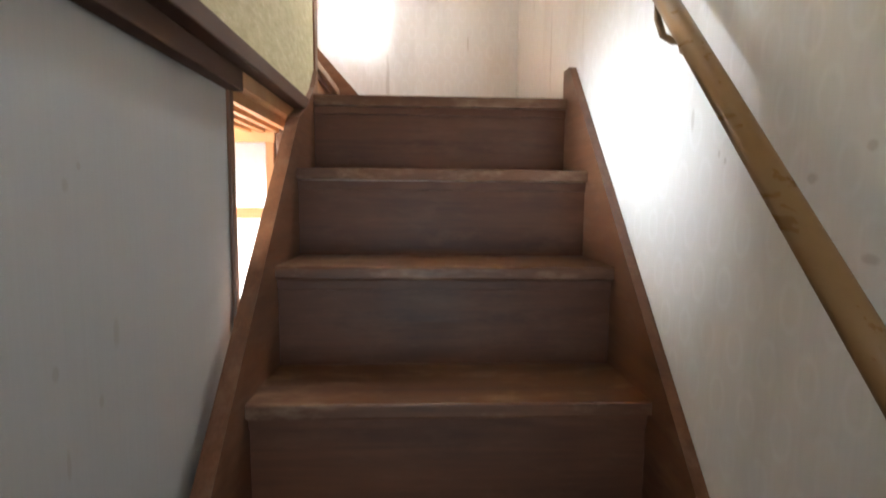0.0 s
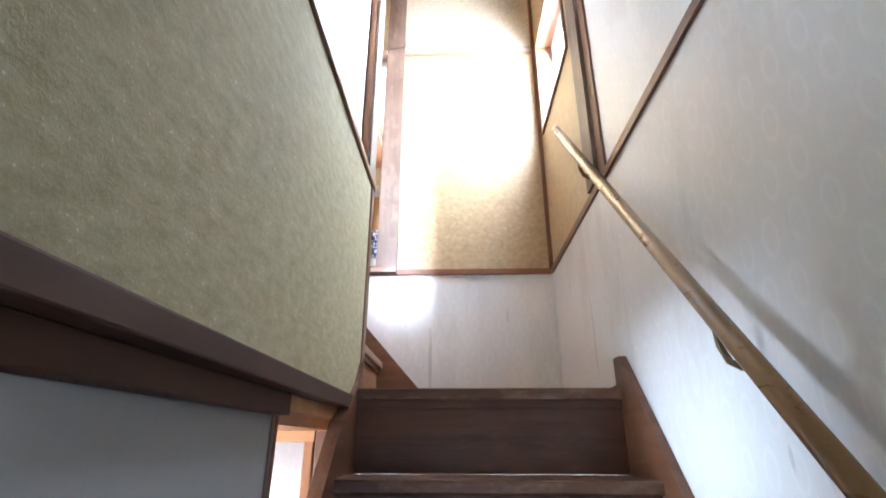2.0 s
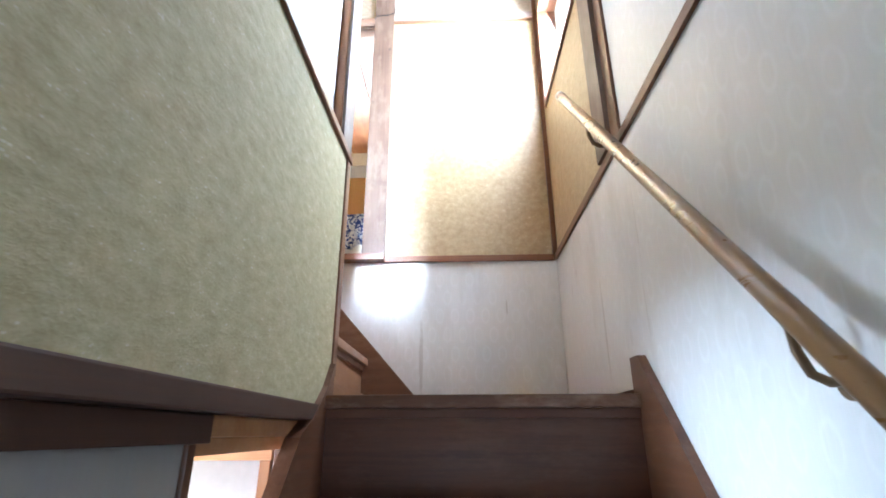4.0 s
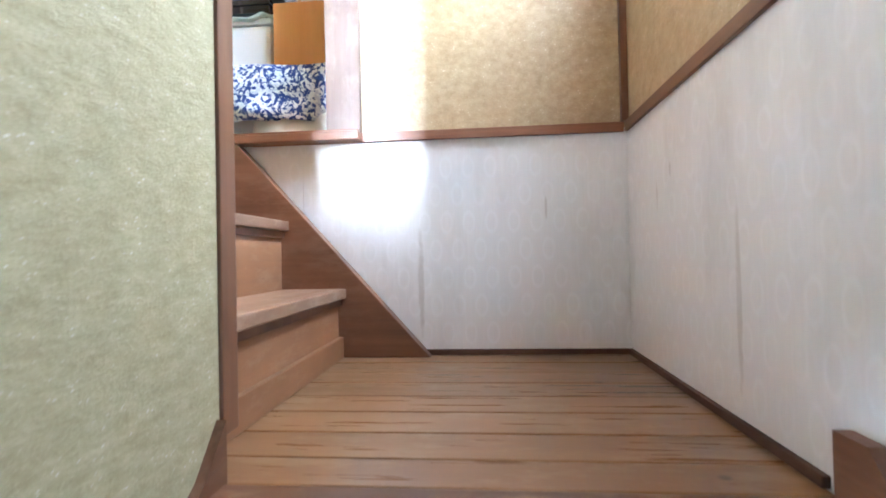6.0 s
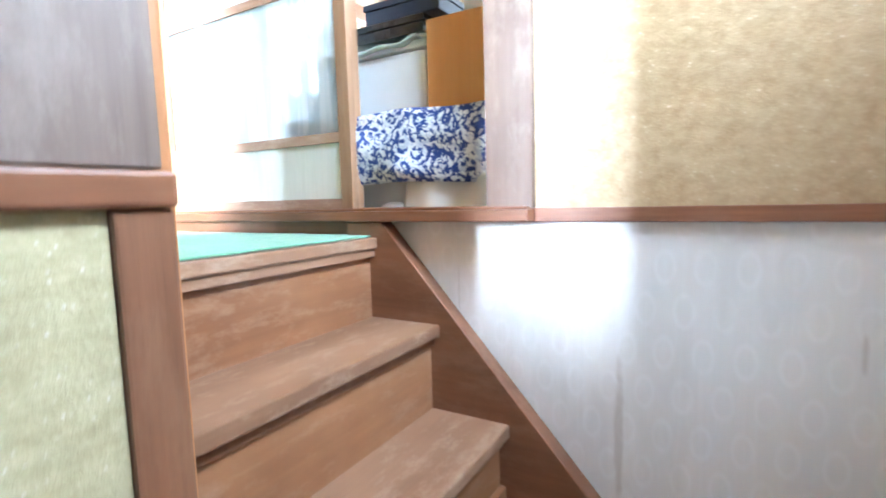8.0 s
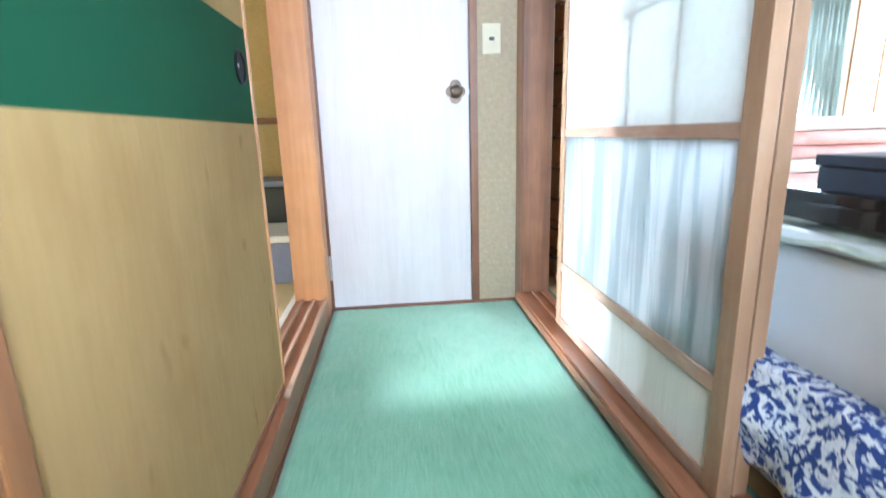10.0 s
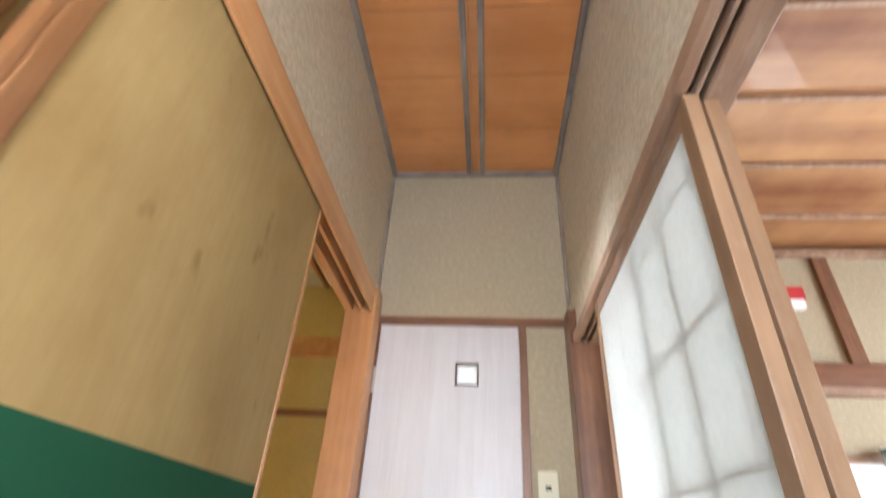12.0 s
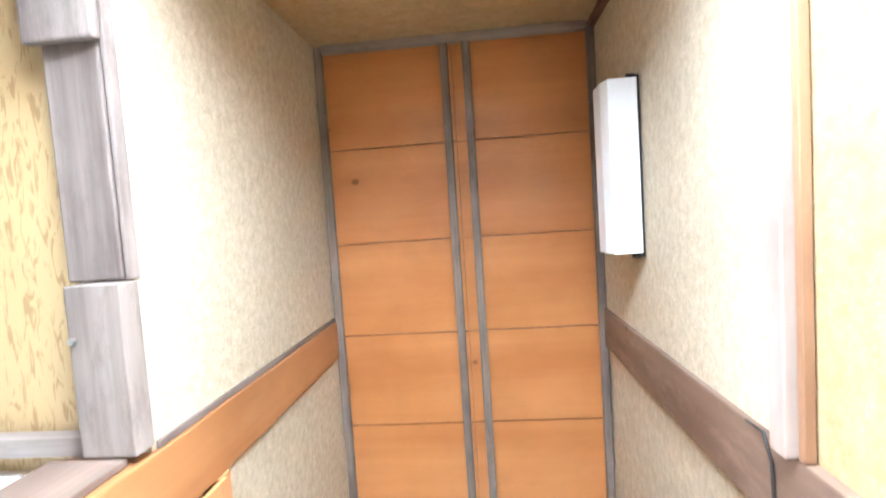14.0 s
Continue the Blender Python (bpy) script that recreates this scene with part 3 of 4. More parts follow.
# half wall between the stairs and the tatami room, over a dark lintel
wall("wall_half_panel", box(-0.055, 0.0, -4.1, -0.046, 2.044, 2.872, 0), "sand", "sparkling olive sand plaster half wall beside the stairs")
trim("trim_half_wall_cap", box(-0.075, 0.012, -4.1, 0.004, 2.873, 2.902, 0.004), "trim_y", "brown wooden cap on the half wall")
trim("trim_half_wall_end", box(-0.06, 0.006, -0.045, 0.003, 2.135, 2.872, 0.003), "trim_z", "brown wooden end board of the half wall")
trim("trim_half_wall_foot", box(-0.07, 0.014, -4.1, -0.16, 2.002, 2.043, 0.004), "dark", "dark wooden rail under the half wall")
trim("lintel_lower_opening", box(-0.10, -0.018, -4.1, -0.689, 1.956, 2.001, 0.003), "dark", "dark lintel over the opening beside the stairs")
wall("wall_lower_side", box(-0.14, -0.048, -4.1, -0.715, 0, 1.955, 0), "paper_plain", "dirty white wall panel beside the lower stairs, its colour darkened for dim light")
trim("trim_opening_post", box(-0.145, -0.040, -0.714, -0.690, 0, 1.955, 0.003), "dark_z", "dark post at the opening beside the stairs")
wall("wall_above_half", box(-0.13, -0.035, -4.1, -0.135, 2.904, ZC, 0), "paper_wall", "white wallpaper wall above the half wall")

# ---- lower flight ----
stairs = thing("staircase", (0.45, -1.0, 0), "steep worn dark brown wooden staircase between stringers", "stairs")
for n in range(1, 8):
    y, z = -0.375 - RUN * (n - 1), ZL - RISE * n
    part("tread", box(0.006, 0.886, y, y + RUN + 0.045, z - 0.034, z, 0.005), "tread", stairs, "worn dark tread")
for n in range(0, 8):
    y, z = (-0.115 if n == 0 else -0.375 - RUN * (n - 1) + 0.024), ZL - RISE * n
    part("riser", box(0.006, 0.886, y, y + 0.018, z - RISE + 0.001, z - 0.035, 0.0), "riser", stairs)
    part("cleat", box(0.008, 0.884, y - 0.007, y - 0.0005, z - 0.062, z - 0.036, 0.002), "riser", stairs)


def stringer_points(top_end, lift, drop):
    k = RISE / RUN
    y_low = -1.93
    z_at = lambda y: ZL + k * (y + 0.135)
    y_cap = -0.135 + (0.1 - lift) / k
    return [(y_low, 0.0), (-1.62, 0.0), (-1.62, 0.04), (top_end, z_at(top_end) - drop), (top_end, ZL + 0.1), (y_cap, ZL + 0.1), (y_low, z_at(y_low) + lift)]


part("stringer", prism(stringer_points(-0.085, 0.112, 0.36), 'x', 0.874, 0.8985), "stringer", stairs, "brown stringer with a pale worn top edge")
left_edge = stringer_points(-0.055, 0.118, 0.36)
left_edge[4:6] = [(-0.055, 2.165), (-0.113, 2.095), (-0.181, 2.047), (-0.226, 2.010), (-0.33, 1.962)]
part("stringer", prism(left_edge, 'x', -0.020, 0.016), "stringer", stairs, "brown stringer with a pale worn top edge")

# landing of boards
landing = tagged(new("floor_landing"), "scuffed reddish-brown boarded stair landing", "floor", kind="structure")
BASE[landing.name] = Vector((0, 0, 0))
part("nosing", box(0.006, 0.890, -0.135, -0.06, ZL - 0.036, ZL, 0.005), "tread", landing, "worn dark front board")
part("underboard", box(0.018, 0.872, -0.055, 0.90, ZL - 0.06, ZL - 0.0305, 0), "riser", landing)
edges = [-0.058, 0.045, 0.165, 0.29, 0.41, 0.535, 0.655, 0.78, 0.903]
for a, b in zip(edges, edges[1:]):
    part("plank", box(-0.10, 0.898, a + 0.0016, b - 0.0016, ZL - 0.03, ZL - random.uniform(0.0, 0.002), 0.003), "plank", landing)

# ---- upper flight ----
upper = thing("upper_staircase", (-0.2, 0.45, ZL), "three worn brown wooden steps up to the carpeted hall", "stairs")
R2, U2 = 0.235, 0.197
for n in (1, 2):
    x, z = -0.057 - U2 * (n - 1), ZL + R2 * n
    part("tread", box(x - U2 - 0.03, x, 0.042, 0.866, z - 0.034, z, 0.005), "tread2", upper, "worn brown tread")
for n in (0, 1, 2):
    x, z = -0.085 - U2 * n, ZL + R2 * n
    part("riser", box(x - 0.018, x, 0.042, 0.864, z - (0.012 if n else 0.02), z + R2 - 0.034, 0.0), "riser2", upper)
    part("cleat", box(x + 0.0005, x + 0.011, 0.044, 0.862, z + R2 - 0.058, z + R2 - 0.036, 0.002), "stringer2", upper)
part("foot_strip", box(-0.0845, -0.066, 0.044, 0.850, ZL, ZL + 0.072, 0.004), "riser2", upper, "low worn strip at the foot of the steps")
part("nosing", box(-0.53, -0.451, 0.042, 0.862, ZH - 0.036, ZH - 0.0055, 0.005), "tread2", upper, "worn brown edge board under the carpet")
part("stringer", prism([(0.228, ZL), (-0.435, 2.812), (-0.56, 2.812), (-0.56, ZL)], 'y', 0.852, 0.9035, 0.003), "stringer2", upper, "red-brown stringer against the wallpaper")
wall("wall_under_sill", box(-1.95, -0.062, -0.06, 0.038, ZL - 0.3, 2.785, 0), "stringer2", "brown boarded wall beside the upper steps")

# handrail
hr = thing("handrail", (0.84, -0.5, 1.6), "round varnished wooden handrail on bronze brackets", "handrail")
h0, h1 = Vector((0.832, -1.95, 0.930)), Vector((0.832, 0.205, 3.305))
part("rail", rod(h0, h1, 0.0195, 20), "handrail", hr, smooth=True)
d = (h1 - h0).normalized()
part("end_cap", rod(h1, h1 + d * 0.022, 0.0205, 20), "chrome", hr, "pale metal end cap", smooth=True)
for y in (-1.5, -0.86, -0.10):
    s = (y - h0.y) / (h1.y - h0.y)
    q = h0.lerp(h1, s)
    b = part("bracket", tube([q + Vector((0, 0, -0.016)), q + Vector((0.002, 0.0, -0.060)), q + Vector((0.014, 0.0, -0.090)), q + Vector((0.034, 0, -0.100)), q + Vector((0.058, 0, -0.100))], 0.007), "brass", hr, "bronze wall bracket", smooth=True)
    part("rosette", rod(q + Vector((0.058, 0, -0.100)), q + Vector((0.068, 0, -0.100)), 0.024, 20), "brass", b)

# glazed door and frame seen through the opening beside the stairs
gd = thing("glazed_door", (-0.55, -0.15, 0), "orange wooden sliding door with frosted panes below the stairs", "door")
part("head_rail", box(-0.98, -0.105, -0.165, -0.135, 1.905, 1.955), "rail_orange", gd)
part("mid_rail", box(-0.98, -0.105, -0.165, -0.135, 1.655, 1.690), "rail_orange", gd)
part("lower_rail", box(-0.98, -0.105, -0.165, -0.135, 0.0, 0.12), "rail_orange", gd)
for x in (-0.98, -0.55, -0.135):
    part("stile", box(x, x + 0.028, -0.168, -0.132, 0.12, 1.905), "post_orange", gd)
part("pane", box(-0.952, -0.137, -0.152, -0.148, 1.69, 1.905, 0), "frost", gd)
part("pane", box(-0.952, -0.137, -0.152, -0.148, 0.12, 1.655, 0), "frost", gd)
trim("post_under_landing", box(-0.10, 0.0, -0.168, -0.05, 0, 1.99, 0.003), "dark_z", "dark brown post under the landing")
trim("track_lower_opening", box(-0.205, -0.0185, -0.688, -0.17, 1.965, 2.0005), "rail_orange", "pale orange door track over the opening")
for x in (-0.060, -0.105, -0.150, -0.195):
    trim("track_ridge", box(x, x + 0.018, -0.688, -0.17, 1.936, 1.9645, 0.002), "rail_orange", "pale ridge of the door track")
wall("wall_ground_room_end", box(-3.2, -0.2, 1.5, 1.6, 0, 2.5, 0), "beige", "beige wall of the ground floor room")
bm = box(-3.2, -3.1, -4.1, -1.75, 0, 2.5, 0)
box_into(bm, -3.2, -3.1, 0.65, 1.5, 0, 2.5)
box_into(bm, -3.2, -3.1, -1.75, 0.65, 0, 0.70)
box_into(bm, -3.2, -3.1, -1.75, 0.65, 2.25, 2.5)
wall("wall_ground_room_side", bm, "beige", "beige wall of the ground floor room with a window")
gw = thing("window_4", (-3.15, -0.55, 0.70), "plain wooden window of the ground floor room", "window", kind="structure")
for a, b, c, e in ((-1.75, 0.65, 0.70, 0.74), (-1.75, 0.65, 2.21, 2.25), (-1.75, -1.71, 0.74, 2.21), (0.61, 0.65, 0.74, 2.21), (-0.57, -0.53, 0.74, 2.21)):
    part("window_frame", box(-3.17, -3.11, a, b, c, e), "rail_orange", gw)
pn = part("pane", box(-3.145, -3.14, -1.71, 0.61, 0.74, 2.21, 0), "frost", gw)
pn.visible_shadow = False
solid("ceiling_ground_back", box(-3.2, -0.56, 0.0, 1.5, 2.30, 2.36, 0), "ply", "board ceiling at the back of the ground floor room", "ceiling", "structure")
solid("ceiling_ground_room", box(-3.2, -0.14, -4.1, 0.0, 2.30, 2.36, 0), "ply", "board ceiling of the ground floor room", "ceiling", "structure")

# ---- hall ----
solid("floor_hall", box(XD - 0.02, -0.46, 0.03, 0.90, ZH - 0.06, ZH - 0.0058, 0), "tread2", "boarded hall floor under the carpet", "floor", "structure")
bm = bmesh.new()
nx, ny = 60, 34
grid = [[bm.verts.new((-0.472 - (1.500 * i / nx), 0.043 + 0.836 * j / ny,
         ZH - 0.0035 + 0.0015 * noise.noise(Vector((i * 0.31, j * 0.31, 0))))) for j in range(ny + 1)] for i in range(nx + 1)]
for i in range(nx):
    for j in range(ny):
        bm.faces.new((grid[i][j], grid[i][j + 1], grid[i + 1][j + 1], grid[i + 1][j]))
bmesh.ops.recalc_face_normals(bm, faces=bm.faces)
ext = bmesh.ops.solidify(bm, geom=list(bm.faces), thickness=-0.0035)
solid("green_carpet", bm, "carpet", "worn mint green carpet on the hall floor", "carpet", smooth=True)

# posts at the head of the stairs
trim("post_left", box(POST0, POST1, -0.125, 0.012, 2.20, ZC, 0.004), "post_orange", "orange-brown cypress post at the stair head")
trim("post_left_side", box(POST1 + 0.001, POST1 + 0.012, -0.125, -0.004, 2.904, 4.478, 0.002), "post_grey", "aged grey-brown board on the stair-head post")
trim("post_left_strip", box(POST1 + 0.001, POST1 + 0.014, 0.0025, 0.0085, 4.5295, ZC - 0.027, 0.002), "gray_z", "thin grey strip beside the stair-head post")
trim("post_right", box(POST0, POST1, 0.893, 1.01, ZS, ZC, 0.004), "post", "aged greyish cedar post at the stair head")
trim("post_far_left", box(XD, -1.862, -0.10, 0.036, 2.78, 4.70, 0.004), "post_orange", "orange cypress door post with fine grain")
trim("post_far_right", box(XD, -1.862, 0.872, 0.995, 2.78, 4.60, 0.004), "dark_z", "dark knotty cedar post at the hall end")

# plaster above the openings, kamoi and sills
wall("wall_over_fusuma", box(XD, POST0, -0.09, 0.004, 4.7005, ZC, 0), "beige", "beige fibre plaster over the sliding doors")
wall("wall_over_stairwell", box(POST1, XR, -0.08, 0.002, 4.521, ZC, 0), "beige", "beige fibre plaster over the stairwell beam")
wall("wall_over_shoji", box(XD, POST0, YB + 0.003, 1.0, 4.4825, ZC, 0), "beige", "beige fibre plaster over the shoji")
wall("wall_over_landing", box(POST1, XR, YB - 0.001, YB + 0.0035, 4.489, ZC, 0), "beige", "beige fibre plaster above the rail")
trim("kamoi_left", box(-1.862, POST0, 0.0172, 0.0260, 4.565, 4.675, 0.002), "rail_orange", "orange wooden door head with grooves")
trim("kamoi_left_middle", box(-1.862, POST0, -0.030, -0.018, 4.575, 4.665, 0.002), "rail_orange", "tongue between the door grooves")
trim("kamoi_left_back", box(-1.862, POST0, -0.10, -0.066, 4.575, 4.70, 0.003), "rail_orange", "orange wooden door head, room side")
trim("kamoi_left_top", box(-1.862, POST0, -0.066, 0.0170, 4.665, 4.70, 0), "rail_orange", "bottom of the door grooves")
trim("sill_left", box(-1.862, POST0, -0.10, 0.036, 2.79, ZS + 0.018, 0.003), "trim", "brown worn door sill of the tatami room")
for a, b in ((0.020, 0.036), (-0.028, -0.016), (-0.075, -0.062)):
    trim("sill_left_ridge", box(-1.862, -1.06, a, b, ZS + 0.0185, ZS + 0.027, 0.002), "rail_tan", "pale worn ridge of the door sill")
trim("kamoi_right", box(-1.862, POST0, 0.888, 0.913, 4.442, 4.482, 0.003), "rail_tan", "weathered tan shoji head")
trim("kamoi_right_middle", box(-1.862, POST0, 0.930, 0.937, 4.442, 4.470, 0.002), "rail_tan", "tongue between the shoji grooves")
trim("kamoi_right_back", box(-1.862, POST0, 0.951, 1.01, 4.442, 4.482, 0.003), "rail_tan", "weathered tan shoji head, room side")
trim("kamoi_right_top", box(-1.862, POST0, 0.913, 0.951, 4.470, 4.482, 0), "rail_tan", "bottom of the shoji grooves")
trim("sill_right", box(-1.862, POST1 + 0.004, 0.846, 0.99, 2.814, ZS - 0.002, 0.004), "trim", "brown worn shoji sill over the steps")
trim("sill_right_front", box(XD, -0.449, 0.878, 0.90, ZH - 0.01, 2.813, 0.002), "trim", "brown board under the shoji sill")
for a, b in ((0.852, 0.874), (0.915, 0.927), (0.955, 0.985)):
    trim("sill_right_ridge", box(-1.862, POST1, a, b, ZS - 0.0015, ZS + 0.006, 0.002), "trim", "worn ridge of the shoji sill")
trim("nageshi_right", box(POST1 + 0.001, XR - 0.021, YB - 0.028, YB + 0.001, 4.4535, 4.488, 0.003), "rail_pale", "weathered wooden wall rail at head height")
trim("nageshi_right_foot", box(POST1 + 0.001, XR - 0.021, YB - 0.013, YB + 0.001, 4.440, 4.453, 0.002), "rail_brown", "orange-brown lower edge of the wall rail")
trim("beam_stairwell_near", box(0.262, XR + 0.002, -0.086, -0.0005, 4.503, 4.520, 0.004), "gray", "weathered grey beam over the stairwell")
trim("beam_stairwell", box(POST1 + 0.013, 0.259, -0.074, 0.010, 4.479, 4.520, 0.003), "gray", "weathered grey beam piece with a splice")
trim("beam_screw", rod((0.180, -0.066, 4.473), (0.180, -0.066, 4.4795), 0.005, 10), "chrome", "small bright screw in the beam")
trim("beam_end", box(0.60, 0.86, -0.101, 0.008, 4.486, 4.5025, 0.005), "gray", "weathered grey block under the beam")
trim("beam_strip", box(0.262, XR + 0.002, 0.0025, 0.009, 4.505, 4.528, 0.002), "gray", "thin grey strip over the beam")
solid("ceiling_stairs", box(-0.0345, XR + 0.1, -4.1, -0.0805, 4.53, 4.60, 0), "ply", "yellow plywood ceiling with wild grain over the stairs", "ceiling", "structure")
trim("trim_stair_ceiling", box(0.0, 0.03, -4.1, -0.09, 4.50, 4.529), "gray_y", "grey strip at the plywood ceiling")

# ceiling of the hall, boards with open joints
bm = bmesh.new()
JX = [XD] + [-0.065 + 0.315 * k for k in range(-6, 4) if XD + 0.05 < -0.065 + 0.315 * k < XR - 0.05] + [XR]
for a, b in zip(JX, JX[1:]):
    for c, e in ((0.0, 0.454), (0.456, YB)):
        box_into(bm, a + 0.0019, b - 0.0019, c, e, ZC + random.uniform(0, 0.002), ZC + 0.02, 0.0015)
box_into(bm, XD, XR, 0.0, YB, ZC + 0.021, ZC + 0.03)
solid("ceiling_hall", bm, "ceil", "orange wooden board ceiling with open joints", "ceiling", "structure")
for y in (0.416, 0.488):
    trim("ceiling_batten", box(XD, XR, y, y + 0.026, ZC - 0.022, ZC - 0.0005, 0.004), "gray", "weathered grey ceiling batten")
trim("cornice_left", box(XD, XR, 0.0045, 0.030, ZC - 0.026, ZC - 0.0005, 0.005), "gray", "weathered grey ceiling moulding")
trim("cornice_right", box(XD, XR, YB - 0.026, YB - 0.0015, ZC - 0.026, ZC - 0.0005, 0.005), "gray", "weathered grey ceiling moulding")
trim("cornice_far", box(XD + 0.001, XD + 0.026, 0.031, YB - 0.027, ZC - 0.026, ZC - 0.0005, 0.005), "gray_y", "weathered grey ceiling moulding")
trim("cornice_near", box(XR - 0.024, XR + 0.003, 0.031, YB - 0.027, ZC - 0.03, ZC - 0.0005, 0.005), "gray_y", "weathered grey ceiling moulding")
trim("corner_batten_left", box(XD + 0.001, XD + 0.018, 0.0045, 0.018, 4.70, ZC - 0.027), "gray_z", "thin grey corner batten")
trim("corner_batten_right", box(XD + 0.001, XD + 0.018, YB - 0.014, YB - 0.0015, 4.66, ZC - 0.027), "gray_z", "thin grey corner batten")

# end wall and door
DY0, DY1, DZ0, DZ1 = 0.048, 0.668, ZH + 0.012, 4.556
bm = box(XD - 0.1, XD, 0.705, 0.872, ZH - 0.02, 4.558, 0)
box_into(bm, XD - 0.1, XD, -0.09, 1.0, 4.60, ZC + 0.02)
wall("wall_hall_end", bm, "khaki", "grey-beige plaster beside and over the hall door")
trim("door_lintel", box(XD - 0.1, XD + 0.012, 0.037, 0.885, 4.560, 4.598, 0.003), "trim_y", "brown wooden lintel over the hall door")
trim("door_jamb_right", box(XD - 0.1, XD + 0.012, DY1 + 0.004, 0.704, ZH - 0.01, 4.559, 0.003), "trim_z", "worn red-brown door jamb")
trim("door_jamb_left", box(XD - 0.1, XD - 0.001, 0.012, DY0 - 0.003, ZH - 0.01, 4.559, 0.002), "trim_z", "narrow brown door jamb")
trim("door_threshold", box(XD - 0.1, XD + 0.014, 0.037, 0.872, ZH - 0.02, ZH + 0.010, 0.003), "trim_y", "thin brown threshold of the hall door")
door = thing("door_1", (XD, 0.36, DZ0), "closed pale wood-grain door with a tiny square window", "door", kind="structure")
GX0, GX1, GZ0, GZ1 = 0.395, 0.497, 4.285, 4.385
bm = box(XD - 0.035, XD + 0.002, DY0, GX0, DZ0, DZ1, 0)
box_into(bm, XD - 0.035, XD + 0.002, GX1, DY1, DZ0, DZ1)
box_into(bm, XD - 0.035, XD + 0.002, GX0, GX1, DZ0, GZ0)
box_into(bm, XD - 0.035, XD + 0.002, GX0, GX1, GZ1, DZ1)
part("leaf", bm, "door", door)
for a, b, c, e in ((GX0, GX1, GZ0, GZ0 + 0.008), (GX0, GX1, GZ1 - 0.008, GZ1), (GX0, GX0 + 0.008, GZ0 + 0.008, GZ1 - 0.008), (GX1 - 0.008, GX1, GZ0 + 0.008, GZ1 - 0.008)):
    part("glazing_frame", box(XD - 0.036, XD + 0.006, a, b, c, e), "iron", door, "dark metal frame of the little window")
part("pane", box(XD - 0.018, XD - 0.014, GX0 + 0.008, GX1 - 0.008, GZ0 + 0.008, GZ1 - 0.008, 0), "frost", door)
knob_plate = bmesh.new()
for dy, dz in ((0, 0.030), (0, -0.030), (0.017, 0), (-0.017, 0)):
    b2 = rod((XD + 0.0025, 0.612 + dy, 3.703 + dz * 0.8), (XD + 0.007, 0.612 + dy, 3.703 + dz * 0.8), 0.024, 16)
    me = bpy.data.meshes.new("scratch")
    b2.to_mesh(me)
    b2.free()
    knob_plate.from_mesh(me)
    bpy.data.meshes.remove(me)
kp = part("knob_plate", knob_plate, "iron", door, "aged bronze knob plate")
bm = bmesh.new()
bmesh.ops.create_uvsphere(bm, u_segments=18, v_segments=12, radius=0.023)
bmesh.ops.scale(bm, vec=(0.8, 1, 1), verts=bm.verts)
bmesh.ops.translate(bm, vec=(XD + 0.045, 0.612, 3.703), verts=bm.verts)
part("knob", bm, "iron", kp, "aged bronze knob", smooth=True)
part("knob_neck", rod((XD + 0.007, 0.612, 3.703), (XD + 0.035, 0.612, 3.703), 0.011), "iron", kp)
for z in (4.30, 2.97):
    part("hinge", box(XD - 0.002, XD + 0.008, DY0 - 0.011, DY0 - 0.001, z - 0.055, z + 0.055, 0.002), "chrome", door, "steel hinge")
part("latch", box(XD + 0.0025, XD + 0.006, DY1 - 0.004, DY1 + 0.003, 3.69, 3.715, 0.001), "chrome", door)
solid("backdrop_door", box(-2.5, -2.49, 0.0, 0.9, 3.9, 4.7, 0), "outside", "bright daylight beyond the hall door window", "sky", "structure")
sw = thing("light_switch", (XD, 0.765, 3.84), "ivory plastic light switch plate on the plaster", "switch")
part("plate", box(XD + 0.001, XD + 0.009, 0.727, 0.803, 3.848, 3.966, 0.003), "ivory", sw)
part("rocker", box(XD + 0.0095, XD + 0.013, 0.754, 0.776, 3.900, 3.914, 0.001), "black", sw, "small dark toggle")
for z in (3.862, 3.952):
    part("screw", rod((XD + 0.009, 0.765, z), (XD + 0.0105, 0.765, z), 0.003, 10), "ivory", sw)

# tatami room sliding door with the green band
FX0, FX1, FZ0, FZ1 = -1.126, -0.212, ZS + 0.019, 4.60
fus = thing("fusuma_door", ((FX0 + FX1) / 2, 0, FZ0), "tan paper sliding door with a dark green band", "sliding door")
GB0, GB1 = 3.570, 3.783
part("lower_paper", box(FX0 + 0.014, FX1 - 0.0502, -0.010, 0.010, FZ0 + 0.02, GB0, 0), "fusuma", fus, "stained tan paper")
part("green_band", box(FX0 + 0.014, FX1 - 0.0502, -0.0095, 0.0095, GB0, GB1, 0), "green", fus, "dark green painted band")
part("upper_paper", box(FX0 + 0.014, FX1 - 0.0502, -0.010, 0.010, GB1, FZ1 - 0.012, 0), "fusuma", fus, "stained tan paper")
part("stile", box(FX0, FX0 + 0.014, -0.013, 0.0135, FZ0, FZ1), "post_orange", fus)
part("stile", box(FX1 - 0.014, FX1, -0.013, 0.0145, FZ0, FZ1, 0.003), "jamb", fus, "broad brown edge of the sliding door")
part("edge_moulding", box(FX1 - 0.050, FX1 - 0.0145, -0.013, 0.0165, FZ0, FZ1, 0.004), "jamb", fus)
part("bottom_rail", box(FX0 + 0.014, FX1 - 0.0502, -0.013, 0.0125, FZ0, FZ0 + 0.02), "trim", fus)
bm = bmesh.new()
for k in range(32):
    q = 2 * math.pi * k / 32
    prof = ((0.0375, 0.0097), (0.0385, 0.0125), (0.0365, 0.0150), (0.0325, 0.0148), (0.0300, 0.0125), (0.0285, 0.0100))
    for rr, yy in prof:
        bm.verts.new((-1.045 + rr * math.cos(q), yy, 3.692 + rr * math.sin(q)))
bm.verts.ensure_lookup_table()
